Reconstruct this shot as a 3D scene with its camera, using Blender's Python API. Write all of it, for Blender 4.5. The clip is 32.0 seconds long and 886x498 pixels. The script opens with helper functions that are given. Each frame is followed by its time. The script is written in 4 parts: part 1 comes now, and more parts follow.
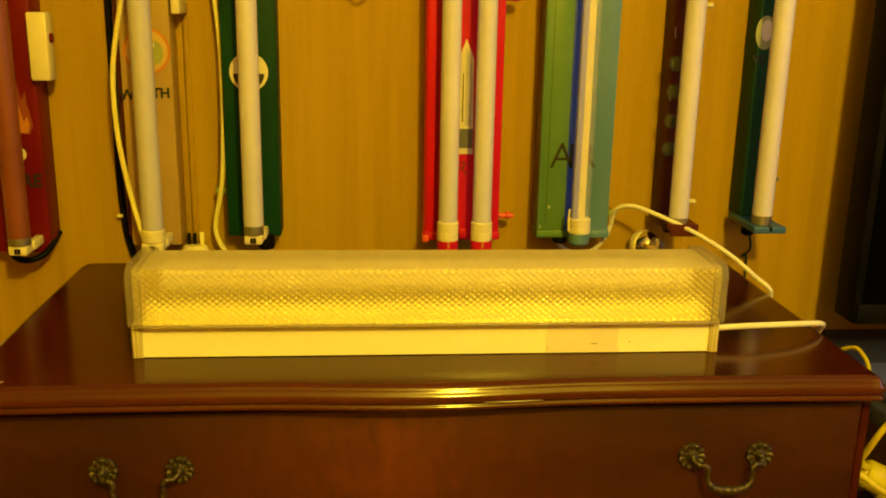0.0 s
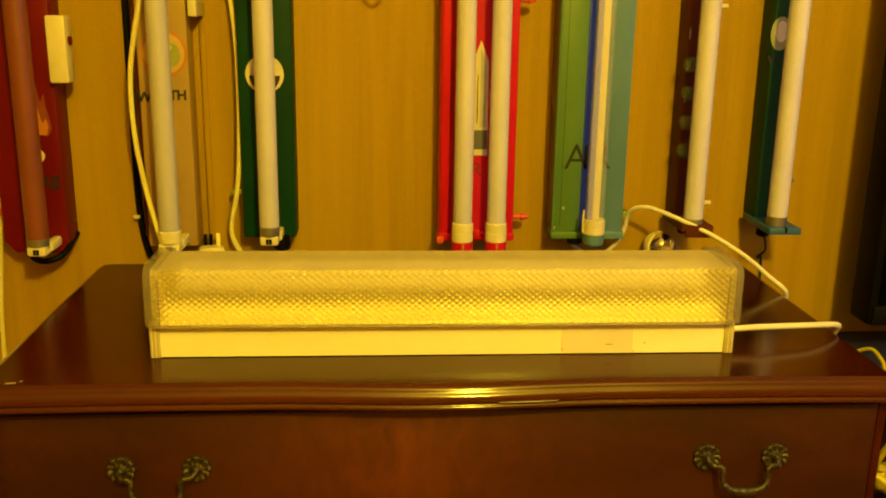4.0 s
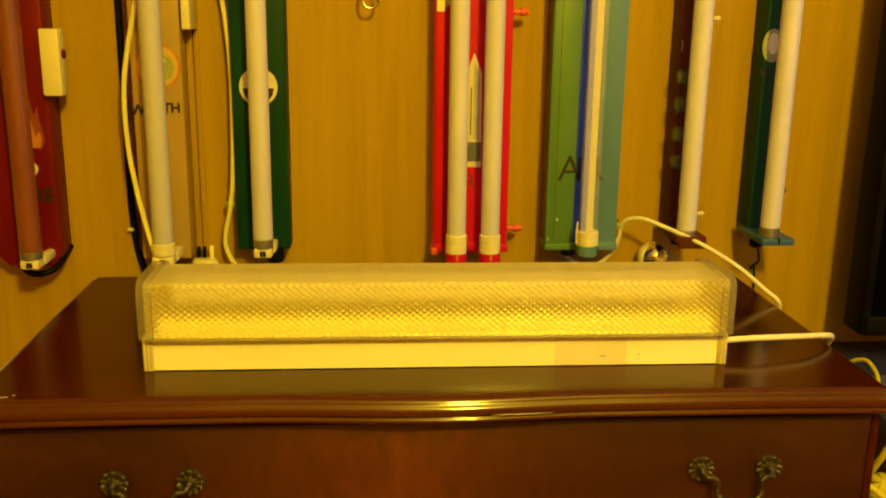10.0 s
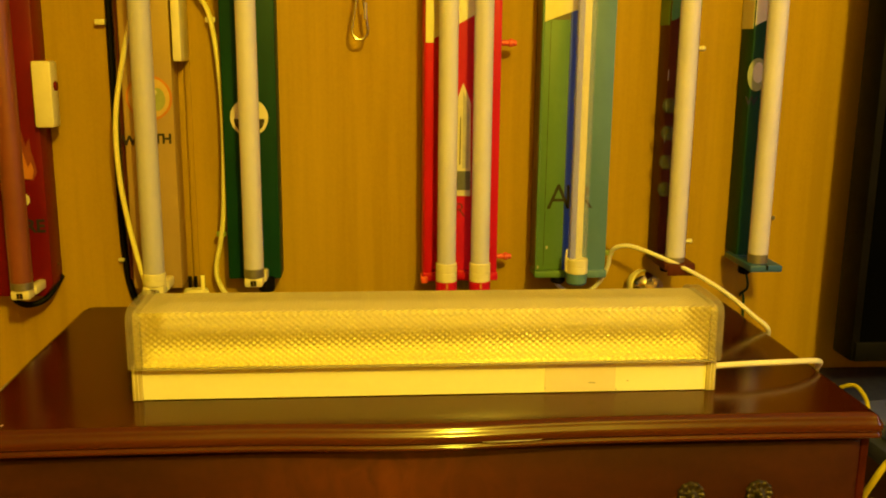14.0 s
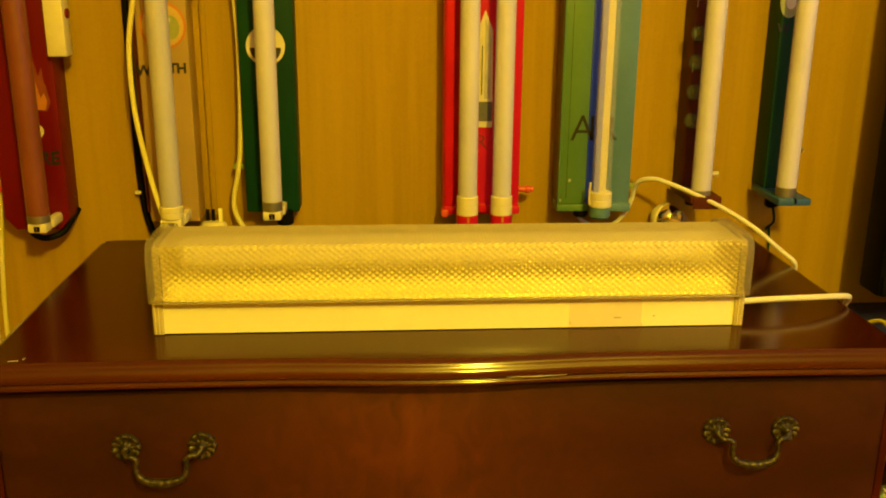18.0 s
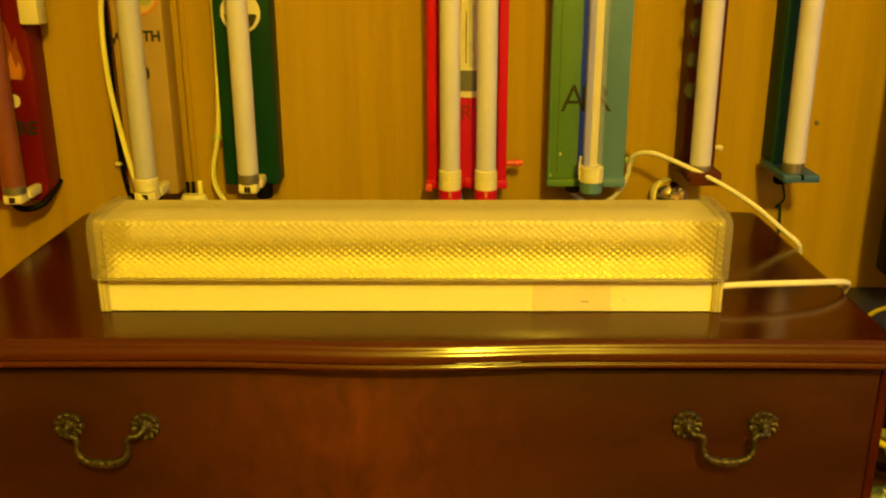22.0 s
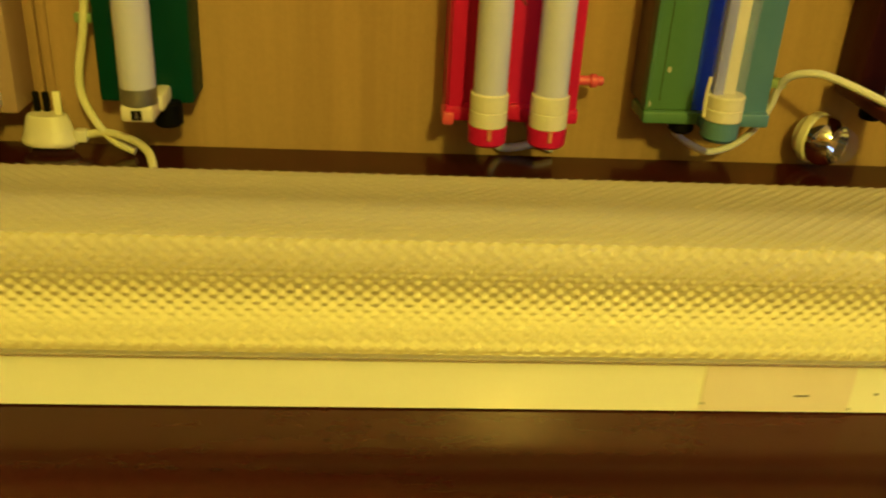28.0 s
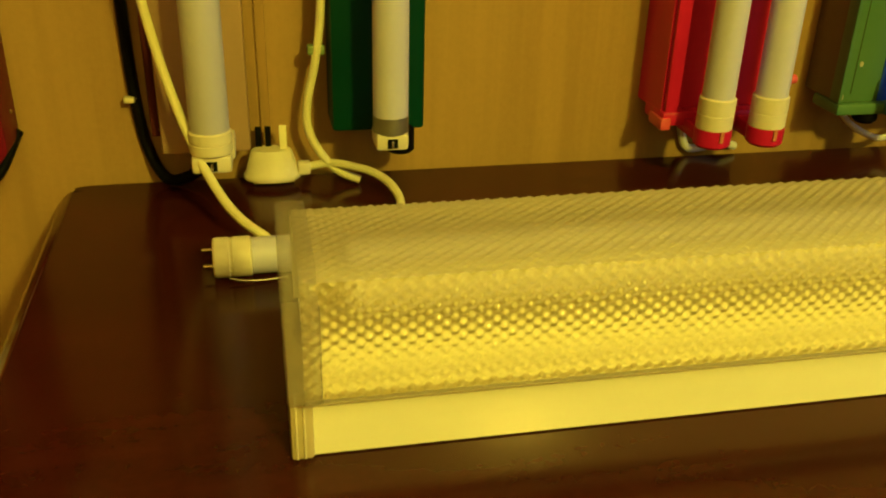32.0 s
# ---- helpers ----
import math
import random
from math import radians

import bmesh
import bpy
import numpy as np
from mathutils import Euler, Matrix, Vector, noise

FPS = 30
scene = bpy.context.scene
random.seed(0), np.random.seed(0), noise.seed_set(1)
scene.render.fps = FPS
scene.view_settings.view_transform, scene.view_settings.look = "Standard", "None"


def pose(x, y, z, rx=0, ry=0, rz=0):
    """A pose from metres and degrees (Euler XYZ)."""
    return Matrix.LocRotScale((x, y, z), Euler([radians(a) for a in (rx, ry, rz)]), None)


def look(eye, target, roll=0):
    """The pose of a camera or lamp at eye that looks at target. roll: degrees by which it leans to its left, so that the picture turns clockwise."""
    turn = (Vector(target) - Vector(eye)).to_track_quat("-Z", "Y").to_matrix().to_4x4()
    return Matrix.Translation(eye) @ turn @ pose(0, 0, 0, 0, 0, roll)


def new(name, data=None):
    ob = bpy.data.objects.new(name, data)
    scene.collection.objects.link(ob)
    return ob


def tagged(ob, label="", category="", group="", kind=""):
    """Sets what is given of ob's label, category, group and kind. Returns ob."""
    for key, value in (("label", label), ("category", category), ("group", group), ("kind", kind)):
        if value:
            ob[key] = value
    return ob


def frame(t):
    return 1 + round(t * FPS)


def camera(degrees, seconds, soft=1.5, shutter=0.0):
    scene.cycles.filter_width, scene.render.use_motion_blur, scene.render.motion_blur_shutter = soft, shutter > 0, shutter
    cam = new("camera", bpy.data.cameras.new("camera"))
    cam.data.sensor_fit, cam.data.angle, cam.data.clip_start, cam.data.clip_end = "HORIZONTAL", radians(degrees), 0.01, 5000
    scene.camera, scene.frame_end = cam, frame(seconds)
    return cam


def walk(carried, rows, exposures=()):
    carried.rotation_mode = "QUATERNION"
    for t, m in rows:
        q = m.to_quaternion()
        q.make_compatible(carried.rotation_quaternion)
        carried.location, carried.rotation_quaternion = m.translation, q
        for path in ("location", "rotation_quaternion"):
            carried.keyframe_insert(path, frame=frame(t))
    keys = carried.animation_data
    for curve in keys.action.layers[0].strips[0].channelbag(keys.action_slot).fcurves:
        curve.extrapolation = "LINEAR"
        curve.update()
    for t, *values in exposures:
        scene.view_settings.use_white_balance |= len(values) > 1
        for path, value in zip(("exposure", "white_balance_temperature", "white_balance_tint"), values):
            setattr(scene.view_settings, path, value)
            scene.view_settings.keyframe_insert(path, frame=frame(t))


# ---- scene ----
cam = camera(51.55, 32.0, 1.9, 0.35)
PATH = [
    (0, (-0.0807, -1.2638, 1.1853), (0.0825, 0.6617, 0.6698), 1.10),
    (0.5, (-0.0787, -1.2663, 1.1842), (0.0890, 0.6592, 0.6700), 1.04),
    (1, (-0.0775, -1.2669, 1.1861), (0.1044, 0.6578, 0.6738), 0.91),
    (1.5, (-0.0786, -1.2698, 1.1937), (0.1086, 0.6614, 0.7086), 0.97),
    (2, (-0.0754, -1.2723, 1.1922), (0.0951, 0.6610, 0.7090), 0.78),
    (2.5, (-0.0780, -1.2746, 1.1927), (0.0818, 0.6593, 0.7083), 0.73),
    (3, (-0.0800, -1.2720, 1.1897), (0.0720, 0.6600, 0.6952), 0.89),
    (3.5, (-0.0846, -1.2675, 1.1846), (0.0511, 0.6611, 0.6729), 0.94),
    (5.5, (-0.0792, -1.2708, 1.1864), (0.0618, 0.6581, 0.6770), 0.74),
    (6, (-0.0785, -1.2695, 1.1868), (0.0610, 0.6595, 0.6775), 0.62),
    (6.5, (-0.0791, -1.2695, 1.1862), (0.0629, 0.6588, 0.6748), 0.71),
    (7, (-0.0803, -1.2664, 1.1835), (0.0685, 0.6598, 0.6663), 0.85),
    (7.5, (-0.0826, -1.2673, 1.1885), (0.0594, 0.6612, 0.6780), 0.75),
    (8, (-0.0817, -1.2714, 1.1897), (0.0556, 0.6603, 0.6900), 0.57),
    (8.5, (-0.0793, -1.2691, 1.1852), (0.0593, 0.6605, 0.6781), 0.60),
    (9, (-0.0794, -1.2691, 1.1875), (0.0665, 0.6624, 0.6897), 0.60),
    (9.5, (-0.0818, -1.2680, 1.1861), (0.0587, 0.6640, 0.6886), 0.68),
    (10, (-0.0821, -1.2684, 1.1875), (0.0643, 0.6651, 0.6974), 0.83),
    (10.5, (-0.0844, -1.2693, 1.1869), (0.0628, 0.6633, 0.6938), 0.97),
    (11, (-0.0844, -1.2727, 1.1842), (0.0541, 0.6609, 0.6923), 0.70),
    (11.5, (-0.0788, -1.2698, 1.1845), (0.0772, 0.6632, 0.6955), 0.18),
    (12, (-0.0784, -1.2721, 1.1883), (0.0888, 0.6710, 0.7452), 0.22),
    (12.5, (-0.0736, -1.2752, 1.1887), (0.0914, 0.6723, 0.7649), 0.14),
    (13, (-0.0717, -1.2749, 1.1881), (0.1031, 0.6717, 0.7636), 0.19),
    (13.5, (-0.0736, -1.2745, 1.1863), (0.0967, 0.6690, 0.7462), 0.46),
    (14, (-0.0760, -1.2755, 1.1861), (0.0824, 0.6723, 0.7606), 0.58),
    (14.5, (-0.0806, -1.2711, 1.1826), (0.0629, 0.6678, 0.7136), 0.66),
    (16.5, (-0.0820, -1.2886, 1.1880), (0.1102, 0.6445, 0.7125), 1.57),
    (17, (-0.0883, -1.2789, 1.1823), (0.0601, 0.6444, 0.6543), 1.32),
    (17.5, (-0.0800, -1.2606, 1.1762), (0.0806, 0.6505, 0.6088), 0.86),
    (18, (-0.0871, -1.2539, 1.1799), (0.0437, 0.6601, 0.6148), 0.47),
    (18.5, (-0.0802, -1.2597, 1.1767), (0.0332, 0.6541, 0.6072), 0.65),
    (19, (-0.0654, -1.2623, 1.1764), (0.0493, 0.6507, 0.6043), 0.33),
    (19.5, (-0.0357, -1.2245, 1.1693), (0.0544, 0.6565, 0.4959), 0.92),
    (20, (-0.0007, -1.2343, 1.1684), (-0.0567, 0.6601, 0.5294), 1.07),
    (20.5, (0.0108, -1.2206, 1.1630), (0.0015, 0.6844, 0.5543), 3.23),
    (21, (0.0189, -1.2206, 1.1685), (-0.0200, 0.6910, 0.5816), 1.40),
    (21.5, (0.0189, -1.2195, 1.1699), (-0.0440, 0.6930, 0.5882), 0.63),
    (22, (0.0359, -1.2025, 1.1711), (0.0184, 0.6971, 0.5456), -0.16),
    (22.5, (0.0604, -1.1559, 1.1650), (0.0729, 0.7009, 0.4219), -2.49),
    (22.8, (0.0474, -1.0705, 1.1504), (0.1639, 0.7431, 0.3153), -2.16),
    (23, (0.0402, -0.9838, 1.1342), (0.2848, 0.7833, 0.2301), -1.41),
    (23.5, (0.0524, -0.8324, 1.0908), (0.3475, 0.8794, 0.0995), -1.26),
    (24, (0.1390, -0.7160, 1.0744), (0.2482, 0.9988, 0.0509), -0.15),
    (24.5, (0.1647, -0.6747, 1.0649), (0.1842, 1.0217, 0.0058), -0.07),
    (26.5, (0.1679, -0.6545, 1.0677), (0.2040, 1.0653, 0.0474), 0.45),
    (27, (0.1593, -0.6618, 1.0789), (0.2152, 1.0711, 0.0821), 0.96),
    (27.5, (0.0717, -0.6918, 1.1149), (0.0822, 1.0958, 0.2180), 2.01),
    (28, (-0.0524, -0.6884, 1.0935), (0.0901, 1.0982, 0.2059), 3.27),
    (28.5, (-0.1880, -0.6862, 1.0966), (0.1734, 1.0450, 0.1626), 0.73),
    (29, (-0.1533, -0.6899, 1.0653), (0.4971, 0.9105, 0.0574), 6.17),
    (29.5, (-0.0211, -0.7778, 1.1219), (0.5027, 0.9661, 0.2946), 2.63),
    (30, (0.0904, -0.8447, 1.1268), (0.5443, 0.9270, 0.3174), -0.76),
    (30.5, (0.0753, -0.8509, 1.1281), (0.4785, 0.9355, 0.3244), -1.64),
    (30.8, (-0.0391, -0.8261, 1.0954), (0.2533, 0.9825, 0.2931), 1.17),
    (31, (-0.1580, -0.8108, 1.0996), (0.0008, 0.9902, 0.2444), 2.64),
    (31.2, (-0.2767, -0.7780, 1.0917), (-0.1226, 1.0163, 0.2219), 2.35),
    (31.5, (-0.3592, -0.7250, 1.1005), (-0.0646, 1.0511, 0.2294), 2.36),
    (32, (-0.3465, -0.6649, 1.1010), (0.0338, 1.0898, 0.2198), 1.64),
]
walk(cam, [(t, look(eye, target, roll)) for t, eye, target, roll in PATH],
     exposures=[(0.0, 0.0, 6500, 10), (23.2, 0.0, 6500, 10), (24.2, -0.32, 6250, 13), (26.5, -0.45, 4800, 13), (27.5, -0.31, 4650, 13), (28.6, -0.22, 4850, 10), (30.0, -0.19, 4950, 2), (32.0, -0.12, 4950, -2)])

# ---- world and lamps ----
world = bpy.data.worlds.new("world")
scene.world = world
world.use_nodes = True
world.node_tree.nodes["Background"].inputs[0].default_value = (0.5, 0.52, 0.6, 1)
world.node_tree.nodes["Background"].inputs[1].default_value = 0.02


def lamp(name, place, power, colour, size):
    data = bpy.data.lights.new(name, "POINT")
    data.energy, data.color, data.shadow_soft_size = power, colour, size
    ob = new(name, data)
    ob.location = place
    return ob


lamp("yellow_room_lamp", (0.31, -1.93, 2.04), 143, (1.0, 0.698, 0.037), 0.075)
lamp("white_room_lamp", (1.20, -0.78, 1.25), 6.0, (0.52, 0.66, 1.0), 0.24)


# ---- materials ----
def material(name, colour, rough=0.5, metal=0.0, coat=0.0, spec=0.5):
    m = bpy.data.materials.new(name)
    m.use_nodes = True
    b = m.node_tree.nodes["Principled BSDF"]
    b.inputs["Base Color"].default_value = (*colour, 1)
    b.inputs["Roughness"].default_value = rough
    b.inputs["Metallic"].default_value = metal
    b.inputs["Coat Weight"].default_value = coat
    b.inputs["Coat Roughness"].default_value = 0.08
    b.inputs["Specular IOR Level"].default_value = spec
    return m


def mottled(name, dark, light, scale, rough=0.5, metal=0.0, coat=0.0, bump=0.0, spec=0.5, fine=60.0, wear=0.15):
    """Two scales of noise between two colours: large patches by scale (per axis), small grain by fine."""
    m = material(name, dark, rough, metal, coat, spec)
    t, n = m.node_tree, m.node_tree.nodes
    b = n["Principled BSDF"]
    co = n.new("ShaderNodeTexCoord")
    mp = n.new("ShaderNodeMapping")
    mp.inputs["Scale"].default_value = scale
    t.links.new(co.outputs["Object"], mp.inputs[0])
    big = n.new("ShaderNodeTexNoise")
    big.inputs["Scale"].default_value, big.inputs["Detail"].default_value, big.inputs["Roughness"].default_value = 1.0, 6, 0.6
    t.links.new(mp.outputs[0], big.inputs["Vector"])
    small = n.new("ShaderNodeTexNoise")
    small.inputs["Scale"].default_value, small.inputs["Detail"].default_value = fine, 4
    t.links.new(co.outputs["Object"], small.inputs["Vector"])
    mix = n.new("ShaderNodeMath")
    mix.operation = "MULTIPLY_ADD"
    mix.inputs[1].default_value = wear
    t.links.new(small.outputs["Fac"], mix.inputs[0])
    t.links.new(big.outputs["Fac"], mix.inputs[2])
    ramp = n.new("ShaderNodeValToRGB")
    ramp.color_ramp.elements[0].position, ramp.color_ramp.elements[1].position = 0.36 + wear / 2, 0.66 + wear / 2
    ramp.color_ramp.elements[0].color, ramp.color_ramp.elements[1].color = (*dark, 1), (*light, 1)
    t.links.new(mix.outputs[0], ramp.inputs[0])
    t.links.new(ramp.outputs[0], b.inputs["Base Color"])
    rr = n.new("ShaderNodeMapRange")
    rr.inputs[3].default_value, rr.inputs[4].default_value = rough * 0.8, min(1, rough * 1.25)
    t.links.new(small.outputs["Fac"], rr.inputs[0])
    t.links.new(rr.outputs[0], b.inputs["Roughness"])
    if bump:
        bp = n.new("ShaderNodeBump")
        bp.inputs["Strength"].default_value, bp.inputs["Distance"].default_value = bump, 0.001
        t.links.new(mix.outputs[0], bp.inputs["Height"])
        t.links.new(bp.outputs[0], b.inputs["Normal"])
    return m


def pale_middle_veneer(name):
    """Mahogany veneer: dark, mottled and paler towards the middle of the drawer."""
    m = mottled(name, (0.027, 0.0056, 0.0014), (0.050, 0.0114, 0.0026), (4.0, 14, 10), 0.40, coat=0.12, spec=0.35, bump=0.03, fine=120, wear=0.3)
    t, n = m.node_tree, m.node_tree.nodes
    b = n["Principled BSDF"]
    base = b.inputs["Base Color"].links[0].from_socket
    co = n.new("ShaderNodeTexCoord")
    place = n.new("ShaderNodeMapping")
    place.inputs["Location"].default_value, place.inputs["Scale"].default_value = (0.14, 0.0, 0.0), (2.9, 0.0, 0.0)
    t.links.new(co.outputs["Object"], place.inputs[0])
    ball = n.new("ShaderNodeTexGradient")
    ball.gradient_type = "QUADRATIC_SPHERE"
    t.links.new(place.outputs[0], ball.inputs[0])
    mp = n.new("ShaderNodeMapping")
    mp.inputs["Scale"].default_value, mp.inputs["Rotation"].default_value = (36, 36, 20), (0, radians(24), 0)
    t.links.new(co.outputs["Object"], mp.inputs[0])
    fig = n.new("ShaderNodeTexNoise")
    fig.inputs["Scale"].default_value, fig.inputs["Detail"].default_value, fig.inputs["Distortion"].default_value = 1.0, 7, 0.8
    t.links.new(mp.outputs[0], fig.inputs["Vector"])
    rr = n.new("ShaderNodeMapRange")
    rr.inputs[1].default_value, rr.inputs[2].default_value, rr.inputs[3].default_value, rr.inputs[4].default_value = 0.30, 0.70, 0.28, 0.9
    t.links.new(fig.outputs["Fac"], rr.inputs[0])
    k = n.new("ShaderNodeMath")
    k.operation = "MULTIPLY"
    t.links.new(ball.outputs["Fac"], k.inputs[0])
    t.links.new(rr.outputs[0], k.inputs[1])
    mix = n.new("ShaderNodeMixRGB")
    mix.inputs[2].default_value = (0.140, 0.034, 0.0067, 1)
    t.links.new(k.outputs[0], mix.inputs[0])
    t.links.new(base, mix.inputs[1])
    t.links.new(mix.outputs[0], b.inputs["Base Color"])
    return m


WALLPAPER = mottled("ochre_wood_panel", (0.355, 0.215, 0.005), (0.435, 0.268, 0.008), (38, 38, 1.6), 0.55, bump=0.06, fine=240, wear=0.25, spec=0.2)
MAHOGANY = mottled("polished_mahogany", (0.028, 0.0041, 0.0010), (0.049, 0.0074, 0.0017), (3.0, 16, 16), 0.16, coat=0.0, spec=0.37, bump=0.012, fine=140, wear=0.2)
MAHOGANY.node_tree.nodes["Principled BSDF"].inputs["Specular Tint"].default_value = (1.0, 0.56, 0.26, 1)
DRAWER_WOOD = pale_middle_veneer("figured_mahogany")
MAHOGANY_EDGE = mottled("mahogany_moulding", (0.054, 0.0102, 0.0022), (0.076, 0.0145, 0.0031), (3.0, 34, 34), 0.13, coat=0.22, fine=140, wear=0.1)
DARK_WOOD = mottled("dark_carcass_wood", (0.03, 0.010, 0.005), (0.055, 0.018, 0.008), (6, 6, 40), 0.5, fine=90)
BRASS = mottled("aged_brass", (0.028, 0.022, 0.014), (0.090, 0.072, 0.046), (200, 200, 200), 0.42, metal=0.55, bump=0.5, fine=500)
PIN_BRASS = mottled("bright_brass_pin", (0.93, 0.86, 0.42), (0.96, 0.90, 0.50), (60, 60, 60), 0.25, metal=0.0, coat=0.6, fine=300)
WHITE_STEEL = mottled("white_enamel", (0.88, 0.85, 0.60), (0.92, 0.89, 0.66), (6, 6, 30), 0.19, fine=80, wear=0.2)
OLD_PLASTIC = mottled("yellowed_white_plastic", (0.68, 0.62, 0.38), (0.75, 0.69, 0.44), (30, 30, 30), 0.38, fine=200)
END_PLASTIC = mottled("clear_yellowed_end_plastic", (0.50, 0.43, 0.22), (0.58, 0.50, 0.27), (60, 60, 14), 0.22, fine=200)
CREAM = mottled("cream_plastic", (0.68, 0.62, 0.42), (0.76, 0.70, 0.50), (30, 30, 30), 0.4, fine=200)
FROSTED = mottled("frosted_tube", (0.55, 0.53, 0.80), (0.61, 0.59, 0.86), (8, 8, 8), 0.38, fine=60)
FROSTED_GREY = mottled("dull_frosted_tube", (0.46, 0.44, 0.62), (0.52, 0.50, 0.68), (8, 8, 5), 0.42, fine=60)
RED_TUBE = mottled("red_brown_tube", (0.18, 0.045, 0.022), (0.23, 0.060, 0.03), (8, 8, 8), 0.4, fine=60)
HEAT_SINK = mottled("bluish_white_strip", (0.30, 0.31, 1.0), (0.34, 0.35, 1.0), (20, 20, 4), 0.4, fine=120)
FIRE_RED = mottled("dark_red_paint", (0.125, 0.0020, 0.005), (0.165, 0.0035, 0.007), (14, 14, 6), 0.45, bump=0.08, fine=200, spec=0.2)
BRIGHT_RED = mottled("bright_red_paint", (0.50, 0.006, 0.034), (0.58, 0.009, 0.045), (14, 14, 8), 0.36, bump=0.05, fine=180, spec=0.25)
GREEN_PAINT = mottled("dark_green_paint", (0.0020, 0.034, 0.015), (0.004, 0.048, 0.021), (14, 14, 6), 0.5, bump=0.08, fine=160, spec=0.2)
AIR_GREEN = mottled("leaf_green_paint", (0.085, 0.185, 0.085), (0.11, 0.22, 0.105), (12, 12, 6), 0.42, bump=0.06, fine=180, spec=0.3)
AIR_TEAL = mottled("sea_green_paint", (0.085, 0.19, 0.28), (0.11, 0.225, 0.33), (12, 12, 6), 0.42, bump=0.06, fine=180)
AIR_BLUE = mottled("blue_paint", (0.020, 0.070, 0.86), (0.028, 0.088, 0.95), (12, 12, 6), 0.45, fine=180)
GREY_SIDE = mottled("grey_brown_paint", (0.105, 0.085, 0.05), (0.14, 0.115, 0.07), (12, 12, 6), 0.5, fine=120)
TAN = mottled("tan_paint", (0.37, 0.240, 0.070), (0.44, 0.290, 0.09), (14, 14, 5), 0.5, bump=0.05, fine=180)
TRIM_WOOD = mottled("varnished_trim_wood", (0.355, 0.215, 0.006), (0.43, 0.262, 0.009), (60, 60, 3), 0.5, fine=150, spec=0.3)
BROWN_PAINT = mottled("dark_brown_paint", (0.074, 0.0170, 0.008), (0.104, 0.026, 0.012), (14, 14, 5), 0.42, bump=0.06, fine=160, spec=0.08)
TEAL_PAINT = mottled("dark_teal_paint", (0.012, 0.056, 0.030), (0.018, 0.074, 0.040), (14, 14, 5), 0.46, bump=0.06, fine=160, spec=0.08)
TEAL_BRIGHT = mottled("blue_teal_paint", (0.025, 0.090, 0.26), (0.035, 0.115, 0.32), (14, 14, 5), 0.42, fine=160)
LEAF_TOP = mottled("green_top_paint", (0.06, 0.21, 0.035), (0.09, 0.27, 0.05), (20, 20, 20), 0.4, fine=160)
WHITE_TOP = mottled("white_top_paint", (0.70, 0.66, 0.42), (0.78, 0.74, 0.50), (20, 20, 20), 0.4, fine=160)
CABLE_WHITE = mottled("white_cable", (0.72, 0.69, 0.55), (0.78, 0.75, 0.62), (30, 30, 30), 0.42, fine=120)
CABLE_CREAM = mottled("yellowed_cable", (0.74, 0.69, 0.28), (0.80, 0.75, 0.36), (30, 30, 30), 0.40, fine=120)
CABLE_YELLOW = mottled("yellow_cable", (0.52, 0.45, 0.008), (0.62, 0.54, 0.014), (30, 30, 30), 0.42, fine=120)
BLACK = mottled("black_plastic", (0.003, 0.0028, 0.0026), (0.006, 0.0055, 0.005), (20, 20, 20), 0.5, fine=120, spec=0.06)
TV_BLACK = mottled("glossy_black", (0.0012, 0.0012, 0.0013), (0.0020, 0.0020, 0.0021), (4, 4, 4), 0.30, fine=60, spec=0.0)
STEEL = mottled("bright_steel", (0.50, 0.48, 0.44), (0.62, 0.60, 0.55), (60, 60, 60), 0.25, metal=1.0, fine=300)
DULL_METAL = mottled("dull_aluminium", (0.28, 0.27, 0.24), (0.36, 0.34, 0.30), (60, 60, 60), 0.42, metal=0.8, fine=300)
CHROME = material("mirror_reflector", (0.85, 0.85, 0.85), 0.06, 1.0)
INK = material("black_marker_ink", (0.012, 0.010, 0.010), 0.6)
RED_INK = material("dark_red_ink", (0.20, 0.010, 0.014), 0.6)
DECAL_CREAM = mottled("cream_decal", (0.66, 0.60, 0.40), (0.72, 0.66, 0.46), (60, 60, 60), 0.5, fine=200)
DECAL_ORANGE = mottled("orange_decal", (0.50, 0.17, 0.025), (0.60, 0.22, 0.03), (60, 60, 60), 0.5, fine=200)
DECAL_TAN = mottled("ochre_decal", (0.56, 0.37, 0.10), (0.62, 0.43, 0.13), (60, 60, 60), 0.5, fine=200)
DECAL_PALE_GREEN = mottled("pale_green_decal", (0.30, 0.33, 0.10), (0.36, 0.39, 0.13), (60, 60, 60), 0.5, fine=200)
DECAL_RUST = mottled("rust_red_decal", (0.22, 0.040, 0.015), (0.28, 0.060, 0.02), (60, 60, 60), 0.5, fine=200)
DECAL_GREEN = mottled("green_decal", (0.12, 0.24, 0.03), (0.17, 0.30, 0.05), (60, 60, 60), 0.5, fine=200)
DECAL_BLACK = mottled("black_decal", (0.02, 0.014, 0.010), (0.035, 0.024, 0.016), (60, 60, 60), 0.5, fine=200)
DECAL_GREY = mottled("grey_decal", (0.10, 0.10, 0.095), (0.14, 0.14, 0.13), (60, 60, 60), 0.5, fine=200)
DECAL_SILVER = mottled("silver_decal", (0.42, 0.40, 0.34), (0.50, 0.48, 0.40), (60, 60, 60), 0.35, fine=200)
PINK_PEG = mottled("pink_red_plastic", (0.62, 0.075, 0.05), (0.70, 0.10, 0.07), (60, 60, 60), 0.4, fine=200)
GREEN_CLIP = mottled("green_clip_plastic", (0.20, 0.28, 0.05), (0.25, 0.33, 0.07), (60, 60, 60), 0.4, fine=200)
